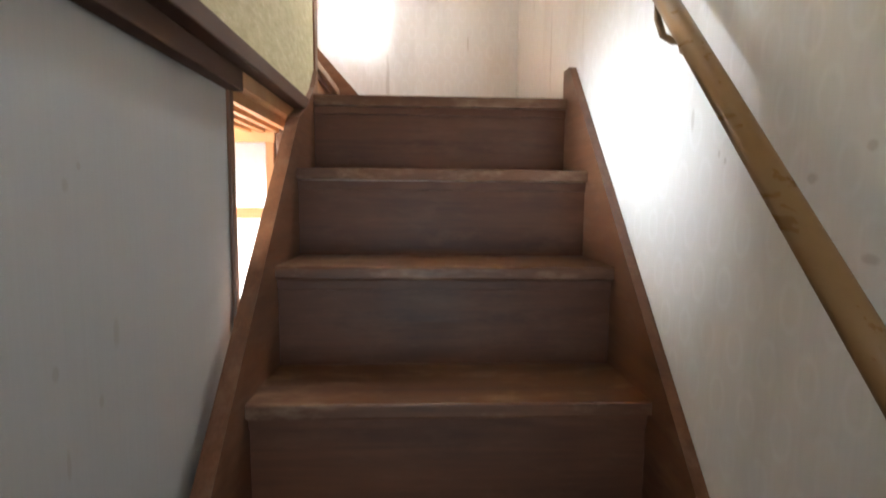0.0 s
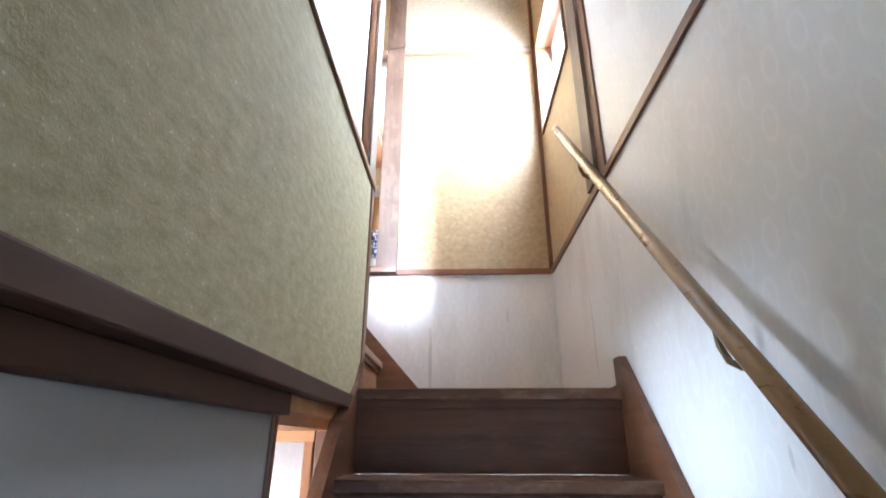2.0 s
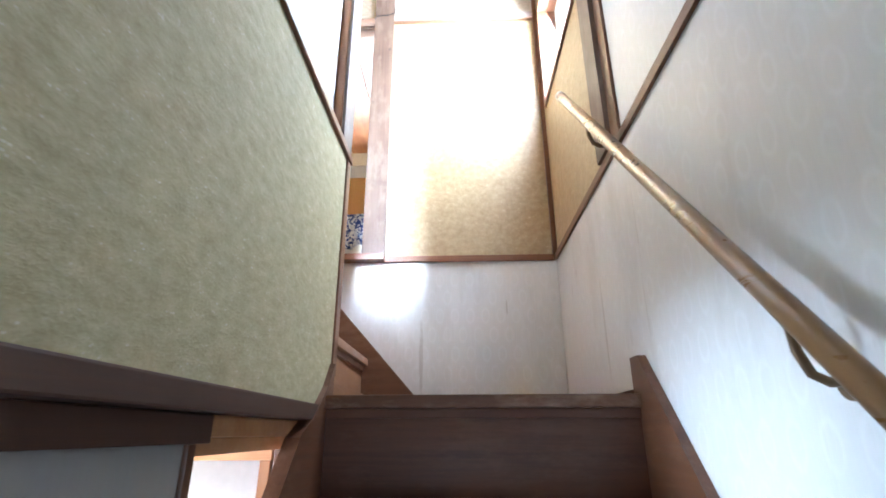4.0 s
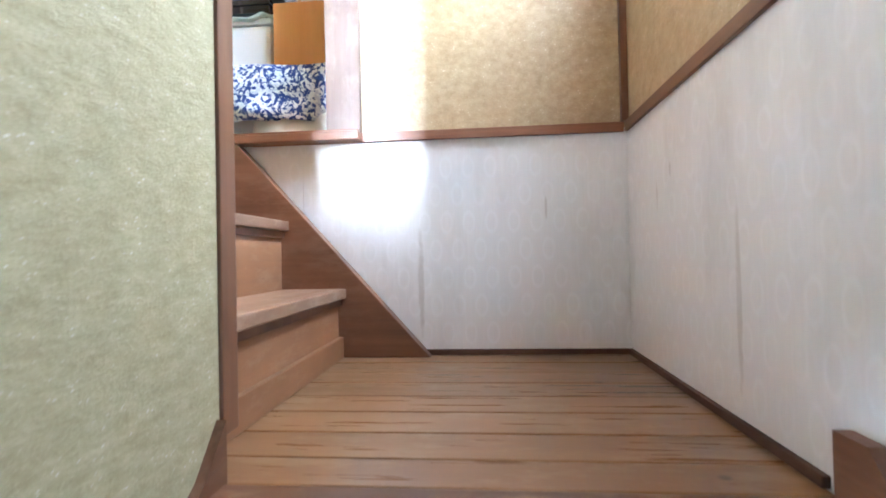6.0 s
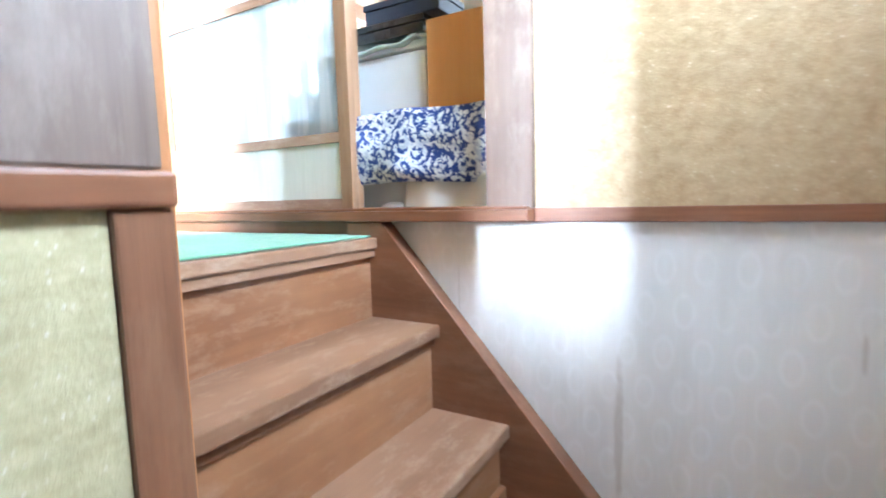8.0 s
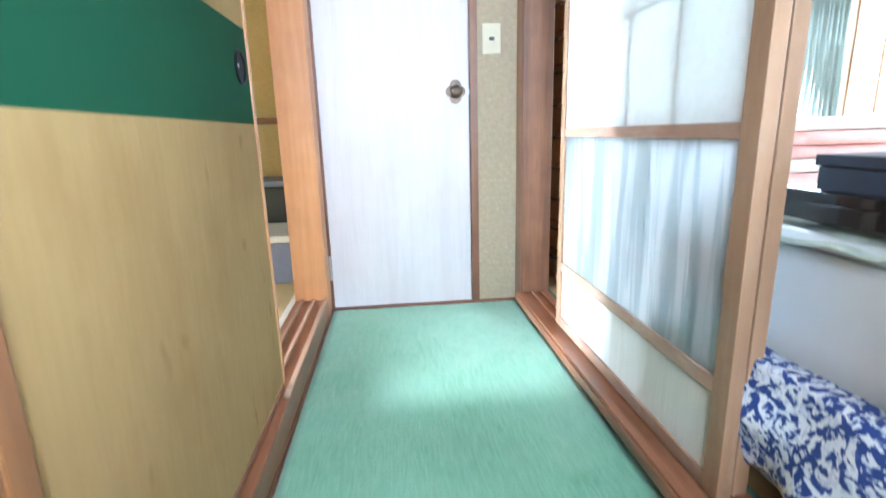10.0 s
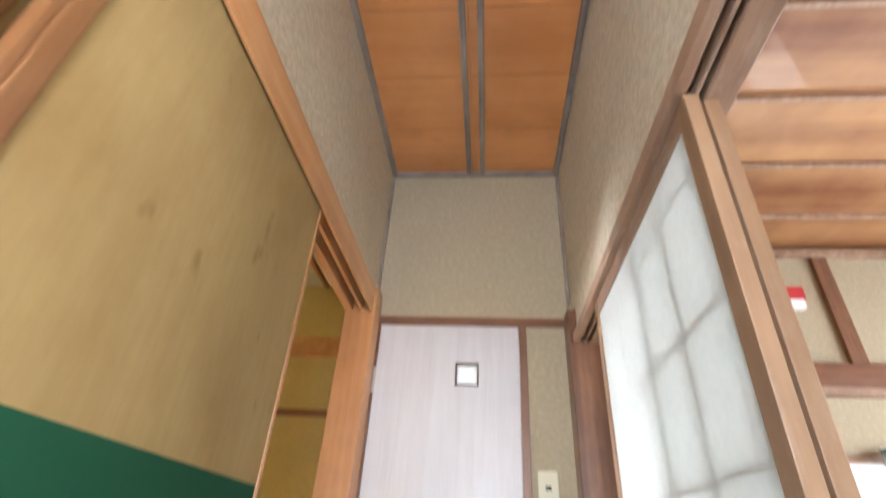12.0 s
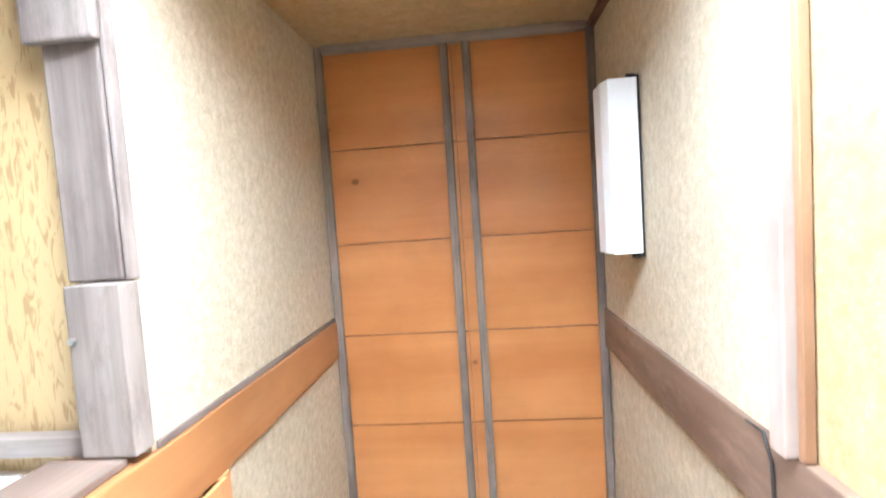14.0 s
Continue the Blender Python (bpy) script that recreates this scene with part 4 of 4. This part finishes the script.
for k in range(32):
    for j in range(5):
        i0, i1 = k * 6 + j, ((k + 1) % 32) * 6 + j
        bm.faces.new((bm.verts[i0], bm.verts[i0 + 1], bm.verts[i1 + 1], bm.verts[i1]))
bmesh.ops.recalc_face_normals(bm, faces=bm.faces)
pull = part("pull", bm, "pull_black", fus, "round black finger pull", smooth=True)
part("pull_cup", rod((-1.045, 0.0096, 3.692), (-1.045, 0.0104, 3.692), 0.030, 28), "pull_black", pull, "dark hollow of the pull")
part("pull_stud", rod((-1.030, 0.0105, 3.694), (-1.030, 0.0125, 3.694), 0.004, 10), "chrome", pull)
fus2 = thing("fusuma_door", ((FX0 + FX1) / 2, -0.045, FZ0), "tan paper sliding door behind the other one", "sliding door")
part("paper", box(FX0 + 0.016, FX1 - 0.002, -0.055, -0.037, FZ0 + 0.02, FZ1 - 0.012, 0), "fusuma", fus2, "stained tan paper")
part("stile", box(FX0 + 0.002, FX0 + 0.016, -0.059, -0.034, FZ0, FZ1), "post_orange", fus2)
part("stile", box(FX1 - 0.002, FX1 + 0.024, -0.059, -0.034, FZ0, FZ1), "jamb", fus2, "brown edge of the sliding door")


# shoji panels
def shoji(x0, x1, y, glazed, label):
    s = thing("shoji_door", ((x0 + x1) / 2, y, ZS), label, "sliding door", "shoji along the hall")
    t0, t1, st = y - 0.014, y + 0.014, 0.046
    z0, z1 = ZS + 0.003, 4.4413
    part("stile", box(x0, x0 + 0.036, t0, t1, z0, z1), "stile", s)
    part("stile", box(x1 - st, x1, t0, t1, z0, z1), "stile", s)
    a, b = x0 + 0.036, x1 - st
    part("bottom_rail", box(a, b, t0 + 0.001, t1 - 0.001, z0, z0 + 0.034), "rail_tan", s)
    part("lower_rail", box(a, b, t0 + 0.001, t1 - 0.001, 3.052, 3.084), "rail_tan", s)
    part("middle_rail", box(a, b, t0 + 0.001, t1 - 0.001, 3.514, 3.542), "rail_tan", s)
    part("top_rail", box(a, b, t0 + 0.001, t1 - 0.001, z1 - 0.05, z1), "rail_tan", s)
    part("skirting_board", box(a, b, y - 0.006, y + 0.004, z0 + 0.034, 3.052, 0), "white_board", s, "pale skirting board")
    g = part("pane", box(a, b, y - 0.007, y - 0.003, 3.084, 3.514, 0), "film" if glazed else "thin_glass", s, "glass with wavy translucent film" if glazed else "clear glass pane")
    part("paper", box(a, b, y - 0.009, y - 0.008, 3.542, z1 - 0.05, 0), "washi", s, "white translucent paper")
    for k in range(1, 4):
        x = a + (b - a) * k / 4
        part("muntin", box(x - 0.0024, x + 0.0024, y - 0.0075, y + 0.006, 3.542, z1 - 0.05, 0), "muntin", s)
    for k in range(1, 4):
        z = 3.542 + 0.254 * k
        part("muntin", box(a, b, y - 0.0076, y + 0.0055, z - 0.0024, z + 0.0024, 0), "muntin", s)
    return s


shoji(-1.500, -0.578, 0.921, True, "shoji with white paper above and filmed glass below")
shoji(-1.490, -0.592, 0.964, False, "second shoji slid behind the first one")

# wall lamp over the landing
lamp = thing("wall_lamp", (0.405, YB, 5.0), "unlit white box-shaped wall lamp near the ceiling", "lamp")
part("shade", prism([(YB - 0.078, 5.012), (YB - 0.012, 5.012), (YB - 0.012, 5.118), (YB - 0.088, 5.118), (YB - 0.088, 5.05)], 'x', 0.206, 0.612, 0.003), "lamp", lamp, "white plastic shade")
part("base", box(0.196, 0.622, YB - 0.0115, YB - 0.002, 5.03, 5.10, 0.002), "black", lamp, "black mounting plate")
for x in (0.2, 0.618):
    part("screw", rod((x, YB - 0.03, 5.035), (x, YB - 0.012, 5.035), 0.007, 10), "black", lamp)
solid("cable", tube([(POST1 + 0.006, YB - 0.02, 4.56), (POST1 + 0.004, 0.890, 4.525), (POST1 - 0.03, 0.889, 4.505), (POST0 + 0.01, 0.889, 4.50), (POST0 - 0.004, 0.893, 4.475), (POST0 - 0.005, 0.90, 4.44)], 0.0025, 6), "cable", "thin dark cable bent round the post", "cable", smooth=True)

# ---- room behind the shoji ----
RX0, RX1, RY0, RY1, RZC = -2.6, 0.9, 0.99, 3.95, 5.38
solid("floor_room", box(RX0, RX1, RY0, RY1, 2.76, 2.828, 0), "tatami", "straw tatami floor behind the shoji", "floor", "structure")
trim("tatami_border", box(RX0, RX1, 0.991, 1.016, 2.8285, 2.834, 0), "tatami_edge", "green woven tatami border")
bm = box(RX0 - 0.1, RX0, RY0, RY1, 2.76, 3.16, 0)
box_into(bm, RX0 - 0.1, RX0, RY0, RY1, 4.20, RZC)
for a, b in ((RY0, 2.20), (2.88, 3.00), (3.84, RY1)):
    box_into(bm, RX0 - 0.1, RX0, a, b, 3.16, 4.20)
wall("wall_room_far", bm, "khaki", "grey-beige plaster wall with a curtained window")
bm = box(RX0, RX1, RY1, RY1 + 0.1, 2.76, 3.20, 0)
box_into(bm, RX0, RX1, RY1, RY1 + 0.1, 4.62, RZC)
box_into(bm, RX0, -2.49, RY1, RY1 + 0.1, 3.20, 4.62)
box_into(bm, 0.5, RX1, RY1, RY1 + 0.1, 3.20, 4.62)
wall("wall_room_outer", bm, "khaki", "grey-beige plaster wall with a wide shoji window")
wall("wall_room_side", box(RX1, RX1 + 0.1, 1.05, RY1 + 0.1, 2.76, RZC, 0), "khaki", "grey-beige plaster side wall of the room")
wall("wall_room_hall_end", box(RX0, XD - 0.1, 0.89, 0.99, 2.76, RZC, 0), "khaki", "grey-beige plaster beside the hall")
bm = box(RX0, RX1, RY0, RY1, RZC, RZC + 0.02, 0)
solid("ceiling_room", bm, "ceil_room", "figured orange board ceiling of the room", "ceiling", "structure")
for k in range(9):
    x = -2.67 + 0.418 * k
    trim("ceiling_batten_room", box(x, x + 0.022, RY0, RY1, RZC - 0.03, RZC - 0.0005, 0.002), "rail_tan", "pale batten of the room ceiling")
trim("cornice_room", box(RX0 + 0.001, RX0 + 0.05, RY0, RY1, RZC - 0.075, RZC - 0.031, 0.003), "rail_tan", "pale moulding of the room ceiling")
trim("nageshi_room", box(RX0 + 0.001, RX0 + 0.045, RY0, RY1, 4.512, 4.645, 0.003), "trim_y", "red-brown wall rail of the room")
trim("nageshi_room_light", box(RX0 + 0.001, RX0 + 0.055, RY0, RY1, 4.47, 4.511, 0.002), "rail_tan", "pale strip under the wall rail")
trim("wall_post_room", box(RX0 + 0.001, RX0 + 0.03, 2.45, 2.535, 4.646, RZC - 0.076, 0.003), "trim_z", "red-brown upright on the wall")
win = thing("window_2", (RX0, 2.54, 3.16), "bright window with pale green curtains", "window", kind="structure")
pn = part("pane", box(RX0 - 0.075, RX0 - 0.07, 2.20, 2.88, 3.16, 4.20, 0), "frost", win)
pn.visible_shadow = False
for a, b, c, e in ((2.20, 2.88, 3.16, 3.195), (2.20, 2.88, 4.165, 4.20), (2.20, 2.235, 3.195, 4.165), (2.845, 2.88, 3.195, 4.165), (2.525, 2.555, 3.195, 4.165)):
    part("window_frame", box(RX0 - 0.07, RX0 - 0.02, a, b, c, e), "rail_tan", win)


def curtain(y0, y1, x, z0, z1, label):
    bm = bmesh.new()
    n = 48
    rows = []
    for i in range(n + 1):
        y = y0 + (y1 - y0) * i / n
        off = 0.018 * math.sin(i * 1.05) + 0.006 * math.sin(i * 2.6)
        rows.append([bm.verts.new((x + off * (1 + 0.3 * j), y, z1 - (z1 - z0) * j / 4)) for j in range(5)])
    for a, b in zip(rows, rows[1:]):
        for j in range(4):
            bm.faces.new((a[j], b[j], b[j + 1], a[j + 1]))
    bmesh.ops.solidify(bm, geom=list(bm.faces), thickness=0.0012)
    return solid("curtain", bm, "curtain", label, "curtain", "", "room curtains", True)


curtain(2.66, 2.90, RX0 + 0.05, 3.10, 4.22, "pale green curtain drawn to one side")
curtain(2.40, 2.50, RX0 + 0.05, 3.14, 4.22, "narrow pale green curtain at the window")
swn = thing("window_3", (-0.95, RY1, 3.2), "wide shoji window with glowing white paper", "window", kind="structure")
for k in range(4):
    x0 = -2.49 + 0.7475 * k
    part("paper", box(x0 + 0.03, x0 + 0.7175, RY1 + 0.03, RY1 + 0.031, 3.23, 4.59, 0), "washi", swn)
    for a, b, c, e in ((x0, x0 + 0.03, 3.2, 4.62), (x0 + 0.7175, x0 + 0.7475, 3.2, 4.62), (x0 + 0.03, x0 + 0.7175, 3.2, 3.23), (x0 + 0.03, x0 + 0.7175, 4.59, 4.62)):
        part("frame", box(a, b, RY1 + 0.012, RY1 + 0.045, c, e), "rail_orange", swn)
    for j in range(1, 4):
        part("muntin", box(x0 + 0.03 + 0.172 * j - 0.004, x0 + 0.03 + 0.172 * j + 0.004, RY1 + 0.015, RY1 + 0.029, 3.23, 4.59, 0), "rail_orange", swn)
    for j in range(1, 6):
        z = 3.23 + 1.36 * j / 6
        part("muntin", box(x0 + 0.03, x0 + 0.7175, RY1 + 0.014, RY1 + 0.0285, z - 0.004, z + 0.004, 0), "rail_orange", swn)
lat = thing("window_5", (RX0, 3.42, 3.2), "orange-framed shoji window in the corner of the room", "window", kind="structure")
part("paper", box(RX0 - 0.031, RX0 - 0.03, 3.03, 3.81, 3.19, 4.17, 0), "washi", lat)
for a, b, c, e in ((3.0, 3.03, 3.16, 4.20), (3.81, 3.84, 3.16, 4.20), (3.03, 3.81, 3.16, 3.19), (3.03, 3.81, 4.17, 4.20)):
    part("frame", box(RX0 - 0.045, RX0 + 0.008, a, b, c, e), "rail_orange", lat)
for j in range(1, 4):
    part("muntin", box(RX0 - 0.029, RX0 - 0.015, 3.03 + 0.195 * j - 0.005, 3.03 + 0.195 * j + 0.005, 3.19, 4.17, 0), "rail_orange", lat)
for j in range(1, 5):
    part("muntin", box(RX0 - 0.0285, RX0 - 0.014, 3.03, 3.81, 3.19 + 0.196 * j - 0.005, 3.19 + 0.196 * j + 0.005, 0), "rail_orange", lat)
trim("post_room_corner", box(RX0 + 0.001, RX0 + 0.09, RY1 - 0.09, RY1 - 0.001, 2.829, RZC - 0.076, 0.004), "post_orange", "orange corner post of the room")
solid("backdrop_room", box(RX0 - 0.6, RX0 - 0.58, 1.6, 4.2, 2.9, 5.0, 0), "outside", "bright daylight outside the room window", "sky", "structure")


# things just inside the room
fr = thing("white_appliance", (-0.58, 1.3, 2.828), "white enamelled appliance with rounded edges", "appliance")
part("body", box(-0.80, -0.395, 1.05, 1.52, 2.84, 3.325, 0.018), "white", fr)
part("lid", box(-0.805, -0.39, 1.045, 1.525, 3.327, 3.352, 0.008), "white", fr)
for x in (-0.76, -0.44):
    for y in (1.09, 1.48):
        part("foot", rod((x, y, 2.828), (x, y, 2.84), 0.02, 12), "black", fr)
cab = thing("cabinet", (-0.1, 1.3, 2.828), "plain orange wood-veneer cabinet seen from its side", "cabinet")
part("side_panel", box(-0.372, 0.16, 1.02, 1.04, 2.84, 3.39, 0.003), "oak", cab)
part("body", box(-0.372, 0.16, 1.041, 1.45, 2.84, 3.37, 0.003), "oak", cab)
part("top", box(-0.376, 0.165, 1.041, 1.455, 3.371, 3.392, 0.003), "oak", cab)
part("plinth", box(-0.36, 0.15, 1.03, 1.44, 2.828, 2.84, 0), "black", cab)


def cloth(name, fx, nu, nv, mat, label, category, thick=0.003):
    bm = bmesh.new()
    g = [[bm.verts.new(fx(i / nu, j / nv)) for j in range(nv + 1)] for i in range(nu + 1)]
    for i in range(nu):
        for j in range(nv):
            bm.faces.new((g[i][j], g[i][j + 1], g[i + 1][j + 1], g[i + 1][j]))
    bmesh.ops.recalc_face_normals(bm, faces=bm.faces)
    bmesh.ops.solidify(bm, geom=list(bm.faces), thickness=thick)
    return solid(name, bm, mat, label, category, smooth=True)


def floral_shape(u, v):
    x = -0.86 + 0.94 * u
    fold = 0.008 * math.sin(u * 31 + v * 4) + 0.006 * math.sin(u * 13 - v * 9) + 0.004 * math.sin(v * 17 + u * 5)
    z_top = 3.142 - 0.018 * u
    if v < 0.2:
        return (x, 1.014 - 0.05 * (v / 0.2), z_top + 0.004 * math.sin(u * 17))
    s = (v - 0.2) / 0.8
    z_low = 2.885 + 0.055 * u + 0.02 * math.sin(u * 5.0)
    return (x, 0.962 - 0.016 * math.sin(s * 3.1) + fold * (0.3 + s), z_top + (z_low - z_top) * s)


cloth("floral_cloth", floral_shape, 70, 26, "floral", "blue cotton cloth with white flowers draped over a low bench", "cloth")
bench = thing("low_bench", (-0.4, 0.99, 2.828), "low bench hidden under the floral cloth", "bench")
part("top", box(-0.85, 0.07, 0.972, 1.012, 3.095, 3.118), "oak", bench)
for x in (-0.83, 0.03):
    part("leg", box(x, x + 0.03, 0.982, 1.010, 2.828, 3.095), "oak", bench)


def white_sheet(u, v):
    x = -0.44 + 0.40 * u
    z = 2.95 - 0.115 * v
    return (x - 0.02 * v, 0.978 + 0.006 * math.sin(u * 15) - 0.008 * v + (0.03 * (1 - u) ** 6), z + 0.006 * math.sin(u * 7))


cloth("white_sheet", white_sheet, 30, 10, "cloth_white", "creased white cotton sheet hanging under the floral cloth", "cloth")
bm = bmesh.new()
pts = []
for k in range(15):
    s = k / 14
    pts.append((-0.47 + 0.42 * s, 0.998 + 0.028 * (1 - s) ** 2, 2.8365))
rows = [[bm.verts.new((p[0], p[1] + dy, p[2])) for dy in (-0.018, 0.018)] for p in pts]
for a, b in zip(rows, rows[1:]):
    bm.faces.new((a[0], b[0], b[1], a[1]))
bmesh.ops.solidify(bm, geom=list(bm.faces), thickness=0.003)
solid("black_strap", bm, "black", "flat black strap lying on the tatami", "strap")


def towel(u, v):
    x = -0.815 + 0.43 * u
    y = 1.02 + 0.46 * v
    z = 3.356 + 0.012 * (0.5 + 0.5 * math.sin(u * 12 + v * 5)) + (0.025 * math.exp(-((u - 0.92) / 0.08) ** 2) if v < 0.35 else 0)
    if v < 0.08:
        z -= 0.02
    return (x, y, z)


cloth("folded_towel", towel, 34, 16, "cloth_green", "faded green towel spread over the white appliance", "towel", 0.006)


def carton(name, x0, x1, y0, y1, z0, z1, mat, label, lid=True):
    c = thing(name, ((x0 + x1) / 2, (y0 + y1) / 2, z0), label, "box")
    part("body", box(x0, x1, y0, y1, z0, z1 - (0.02 if lid else 0), 0.004), mat, c)
    if lid:
        part("lid", box(x0 - 0.004, x1 + 0.004, y0 - 0.004, y1 + 0.004, z1 - 0.0195, z1, 0.003), mat, c)
    return c


carton("black_case", -0.70, -0.40, 1.05, 1.30, 3.372, 3.425, "gloss_black", "long glossy black case on the towel")
carton("navy_box", -0.617, -0.345, 1.05, 1.30, 3.426, 3.487, "navy", "long navy cardboard box with clear tape")
carton("picture_frame", -0.30, -0.16, 1.12, 1.15, 3.393, 3.53, "clear", "leaning glossy picture frame on the cabinet", False)
carton("black_case", -0.26, -0.13, 1.17, 1.30, 3.393, 3.46, "black", "black case on the cabinet top")
carton("wooden_tray", -0.14, 0.06, 1.10, 1.13, 3.393, 3.46, "dark_z", "dark framed board standing on the cabinet", False)

def bag(u, v):
    a, b = 2 * math.pi * u, math.pi * (v - 0.5)
    w = 1 + 0.22 * noise.noise(Vector((math.cos(a) * 3, math.sin(a) * 3, v * 5)))
    return (-0.50 + 0.05 * w * math.cos(a) * math.cos(b), 1.015 + 0.02 * w * math.sin(a) * math.cos(b), 2.85 + 0.016 * w * math.sin(b))


cloth("plastic_bag", bag, 24, 12, "lamp", "crumpled white plastic bag on the tatami", "bag", 0.001)
dc = thing("drawer_chest", (-2.22, 1.2, 2.828), "tall orange wooden chest of drawers with dark handles", "chest of drawers")
part("body", box(-2.50, -1.92, 1.10, 1.5, 2.828, 4.25, 0.003), "oak", dc)
for k in range(10):
    z = 2.85 + 0.138 * k
    dr = part("drawer", box(-2.485, -1.935, 1.085, 1.099, z, z + 0.128, 0.003), "oak", dc)
    part("handle", tube([(-2.20, 1.085, z + 0.10), (-2.20, 1.07, z + 0.10), (-2.02, 1.07, z + 0.10), (-2.02, 1.085, z + 0.10)], 0.006, 6), "iron", dr, "dark metal handle")
bed = thing("futon_stack", (-2.07, 2.30, 2.828), "stack of folded pink and white futons", "bedding")
chest = thing("low_chest", (-2.07, 2.30, 2.828), "low white chest under the futons", "chest")
part("body", box(-2.43, -1.72, 1.95, 2.66, 2.828, 3.25, 0.01), "white", chest)
part("top", box(-2.44, -1.71, 1.94, 2.67, 3.2505, 3.27, 0.004), "white", chest)
for k, m in enumerate(("pink", "cloth_white", "pink", "pink", "cloth_white")):
    z = 3.272 + 0.058 * k
    part("futon", box(-2.40 + 0.02 * (k % 2), -1.76 - 0.015 * (k % 3), 2.0 + 0.01 * k, 2.62 - 0.012 * k, z, z + 0.056, 0.024), m, bed, "", True)
cal = thing("calendar", (RX0, 2.24, 4.9), "small red and white card pinned on the wall", "calendar")
part("card", box(RX0 + 0.046, RX0 + 0.09, 2.19, 2.30, 4.995, 5.07, 0.002), "red", cal)
part("white_card", box(RX0 + 0.046, RX0 + 0.085, 2.20, 2.29, 4.94, 4.9945, 0.002), "lamp", cal)

# ---- tatami room ----
LX0, LX1, LY0, LZC = -3.2, -0.14, -3.05, 5.40
solid("floor_tatami_room", box(LX0, LX1, LY0, -0.101, 2.76, 2.84, 0), "tatami", "straw tatami floor of the room", "floor", "structure")
trim("tatami_border_left", box(LX0, LX1, -0.135, -0.103, 2.8405, 2.845, 0), "cloth_white", "pale tatami border along the sill")
wall("wall_tatami_far", box(LX0 - 0.1, LX0, LY0, -0.09, 2.76, LZC, 0), "yellow", "yellow plaster wall of the tatami room")
wall("wall_tatami_hall_end", box(LX0, XD - 0.02, -0.09, -0.001, 2.76, LZC, 0), "yellow", "yellow plaster beside the hall door")
bm = box(LX0, LX1, LY0 - 0.1, LY0, 2.76, 3.22, 0)
box_into(bm, LX0, LX1, LY0 - 0.1, LY0, 4.58, LZC)
for a, b in ((LX0, -1.99), (-1.89, -1.37), (-0.19, LX1)):
    box_into(bm, a, b, LY0 - 0.1, LY0, 3.22, 4.58)
wall("wall_tatami_outer", bm, "yellow", "yellow plaster wall with a window")
wall("wall_tatami_side", box(LX1 - 0.02, LX1 + 0.009, LY0, -0.126, 2.76, LZC, 0), "yellow", "yellow plaster wall toward the stairs")
solid("ceiling_tatami_room", box(LX0, LX1, LY0, -0.1, LZC, LZC + 0.03, 0), "cloth_white", "pale board ceiling of the tatami room", "ceiling", "structure")
for k in range(8):
    y = -0.38 - 0.34 * k
    trim("ceiling_batten_tatami", box(LX0, LX1, y, y + 0.028, LZC - 0.03, LZC - 0.0005, 0.002), "rail_orange", "orange batten of the tatami room ceiling")
for z, h, m in ((4.41, 0.045, "rail_tan"), (3.62, 0.04, "rail_tan"), (4.82, 0.15, "rail_orange")):
    trim("wall_rail_tatami", box(LX0 + 0.001, LX0 + 0.03, LY0, -0.11, z, z + h, 0.003), "trim_y" if m == "rail_tan" else "rail_orange", "wooden rail on the yellow wall")


def bin_box(x0, x1, y0, y1, z0, h, mat, lidmat, label):
    b = thing("storage_bin", ((x0 + x1) / 2, (y0 + y1) / 2, z0), label, "storage box", "storage bins")
    body = prism([(x0 + 0.015, y0 + 0.015), (x1 - 0.015, y0 + 0.015), (x1 - 0.015, y1 - 0.015), (x0 + 0.015, y1 - 0.015)], 'z', z0, z0 + h - 0.035, 0.008)
    part("body", body, mat, b)
    part("lid", box(x0, x1, y0, y1, z0 + h - 0.034, z0 + h, 0.01), lidmat, b, "milky lid")
    part("handle", box(x1 - 0.002, x1 + 0.016, (y0 + y1) / 2 - 0.06, (y0 + y1) / 2 + 0.06, z0 + h - 0.07, z0 + h - 0.036, 0.004), lidmat, b)
    return b


bin_box(-2.6, -2.2, -0.62, -0.14, 2.84, 0.24, "bluegrey", "clear", "blue-grey plastic storage box with milky lid")
bin_box(-3.05, -2.68, -0.75, -0.2, 2.84, 0.46, "black", "bluegrey", "tall black storage box with grey lid")
carton("paper_packet", -2.90, -2.76, -0.60, -0.45, 3.301, 3.33, "cloth_white", "small white paper packet on the black box", False)
clk = thing("wall_clock", (LX0, -0.3, 4.3), "round red-rimmed wall clock", "clock")
part("rim", rod((LX0 + 0.031, -0.12, 4.42), (LX0 + 0.055, -0.12, 4.42), 0.15, 36), "red", clk, "red rim")
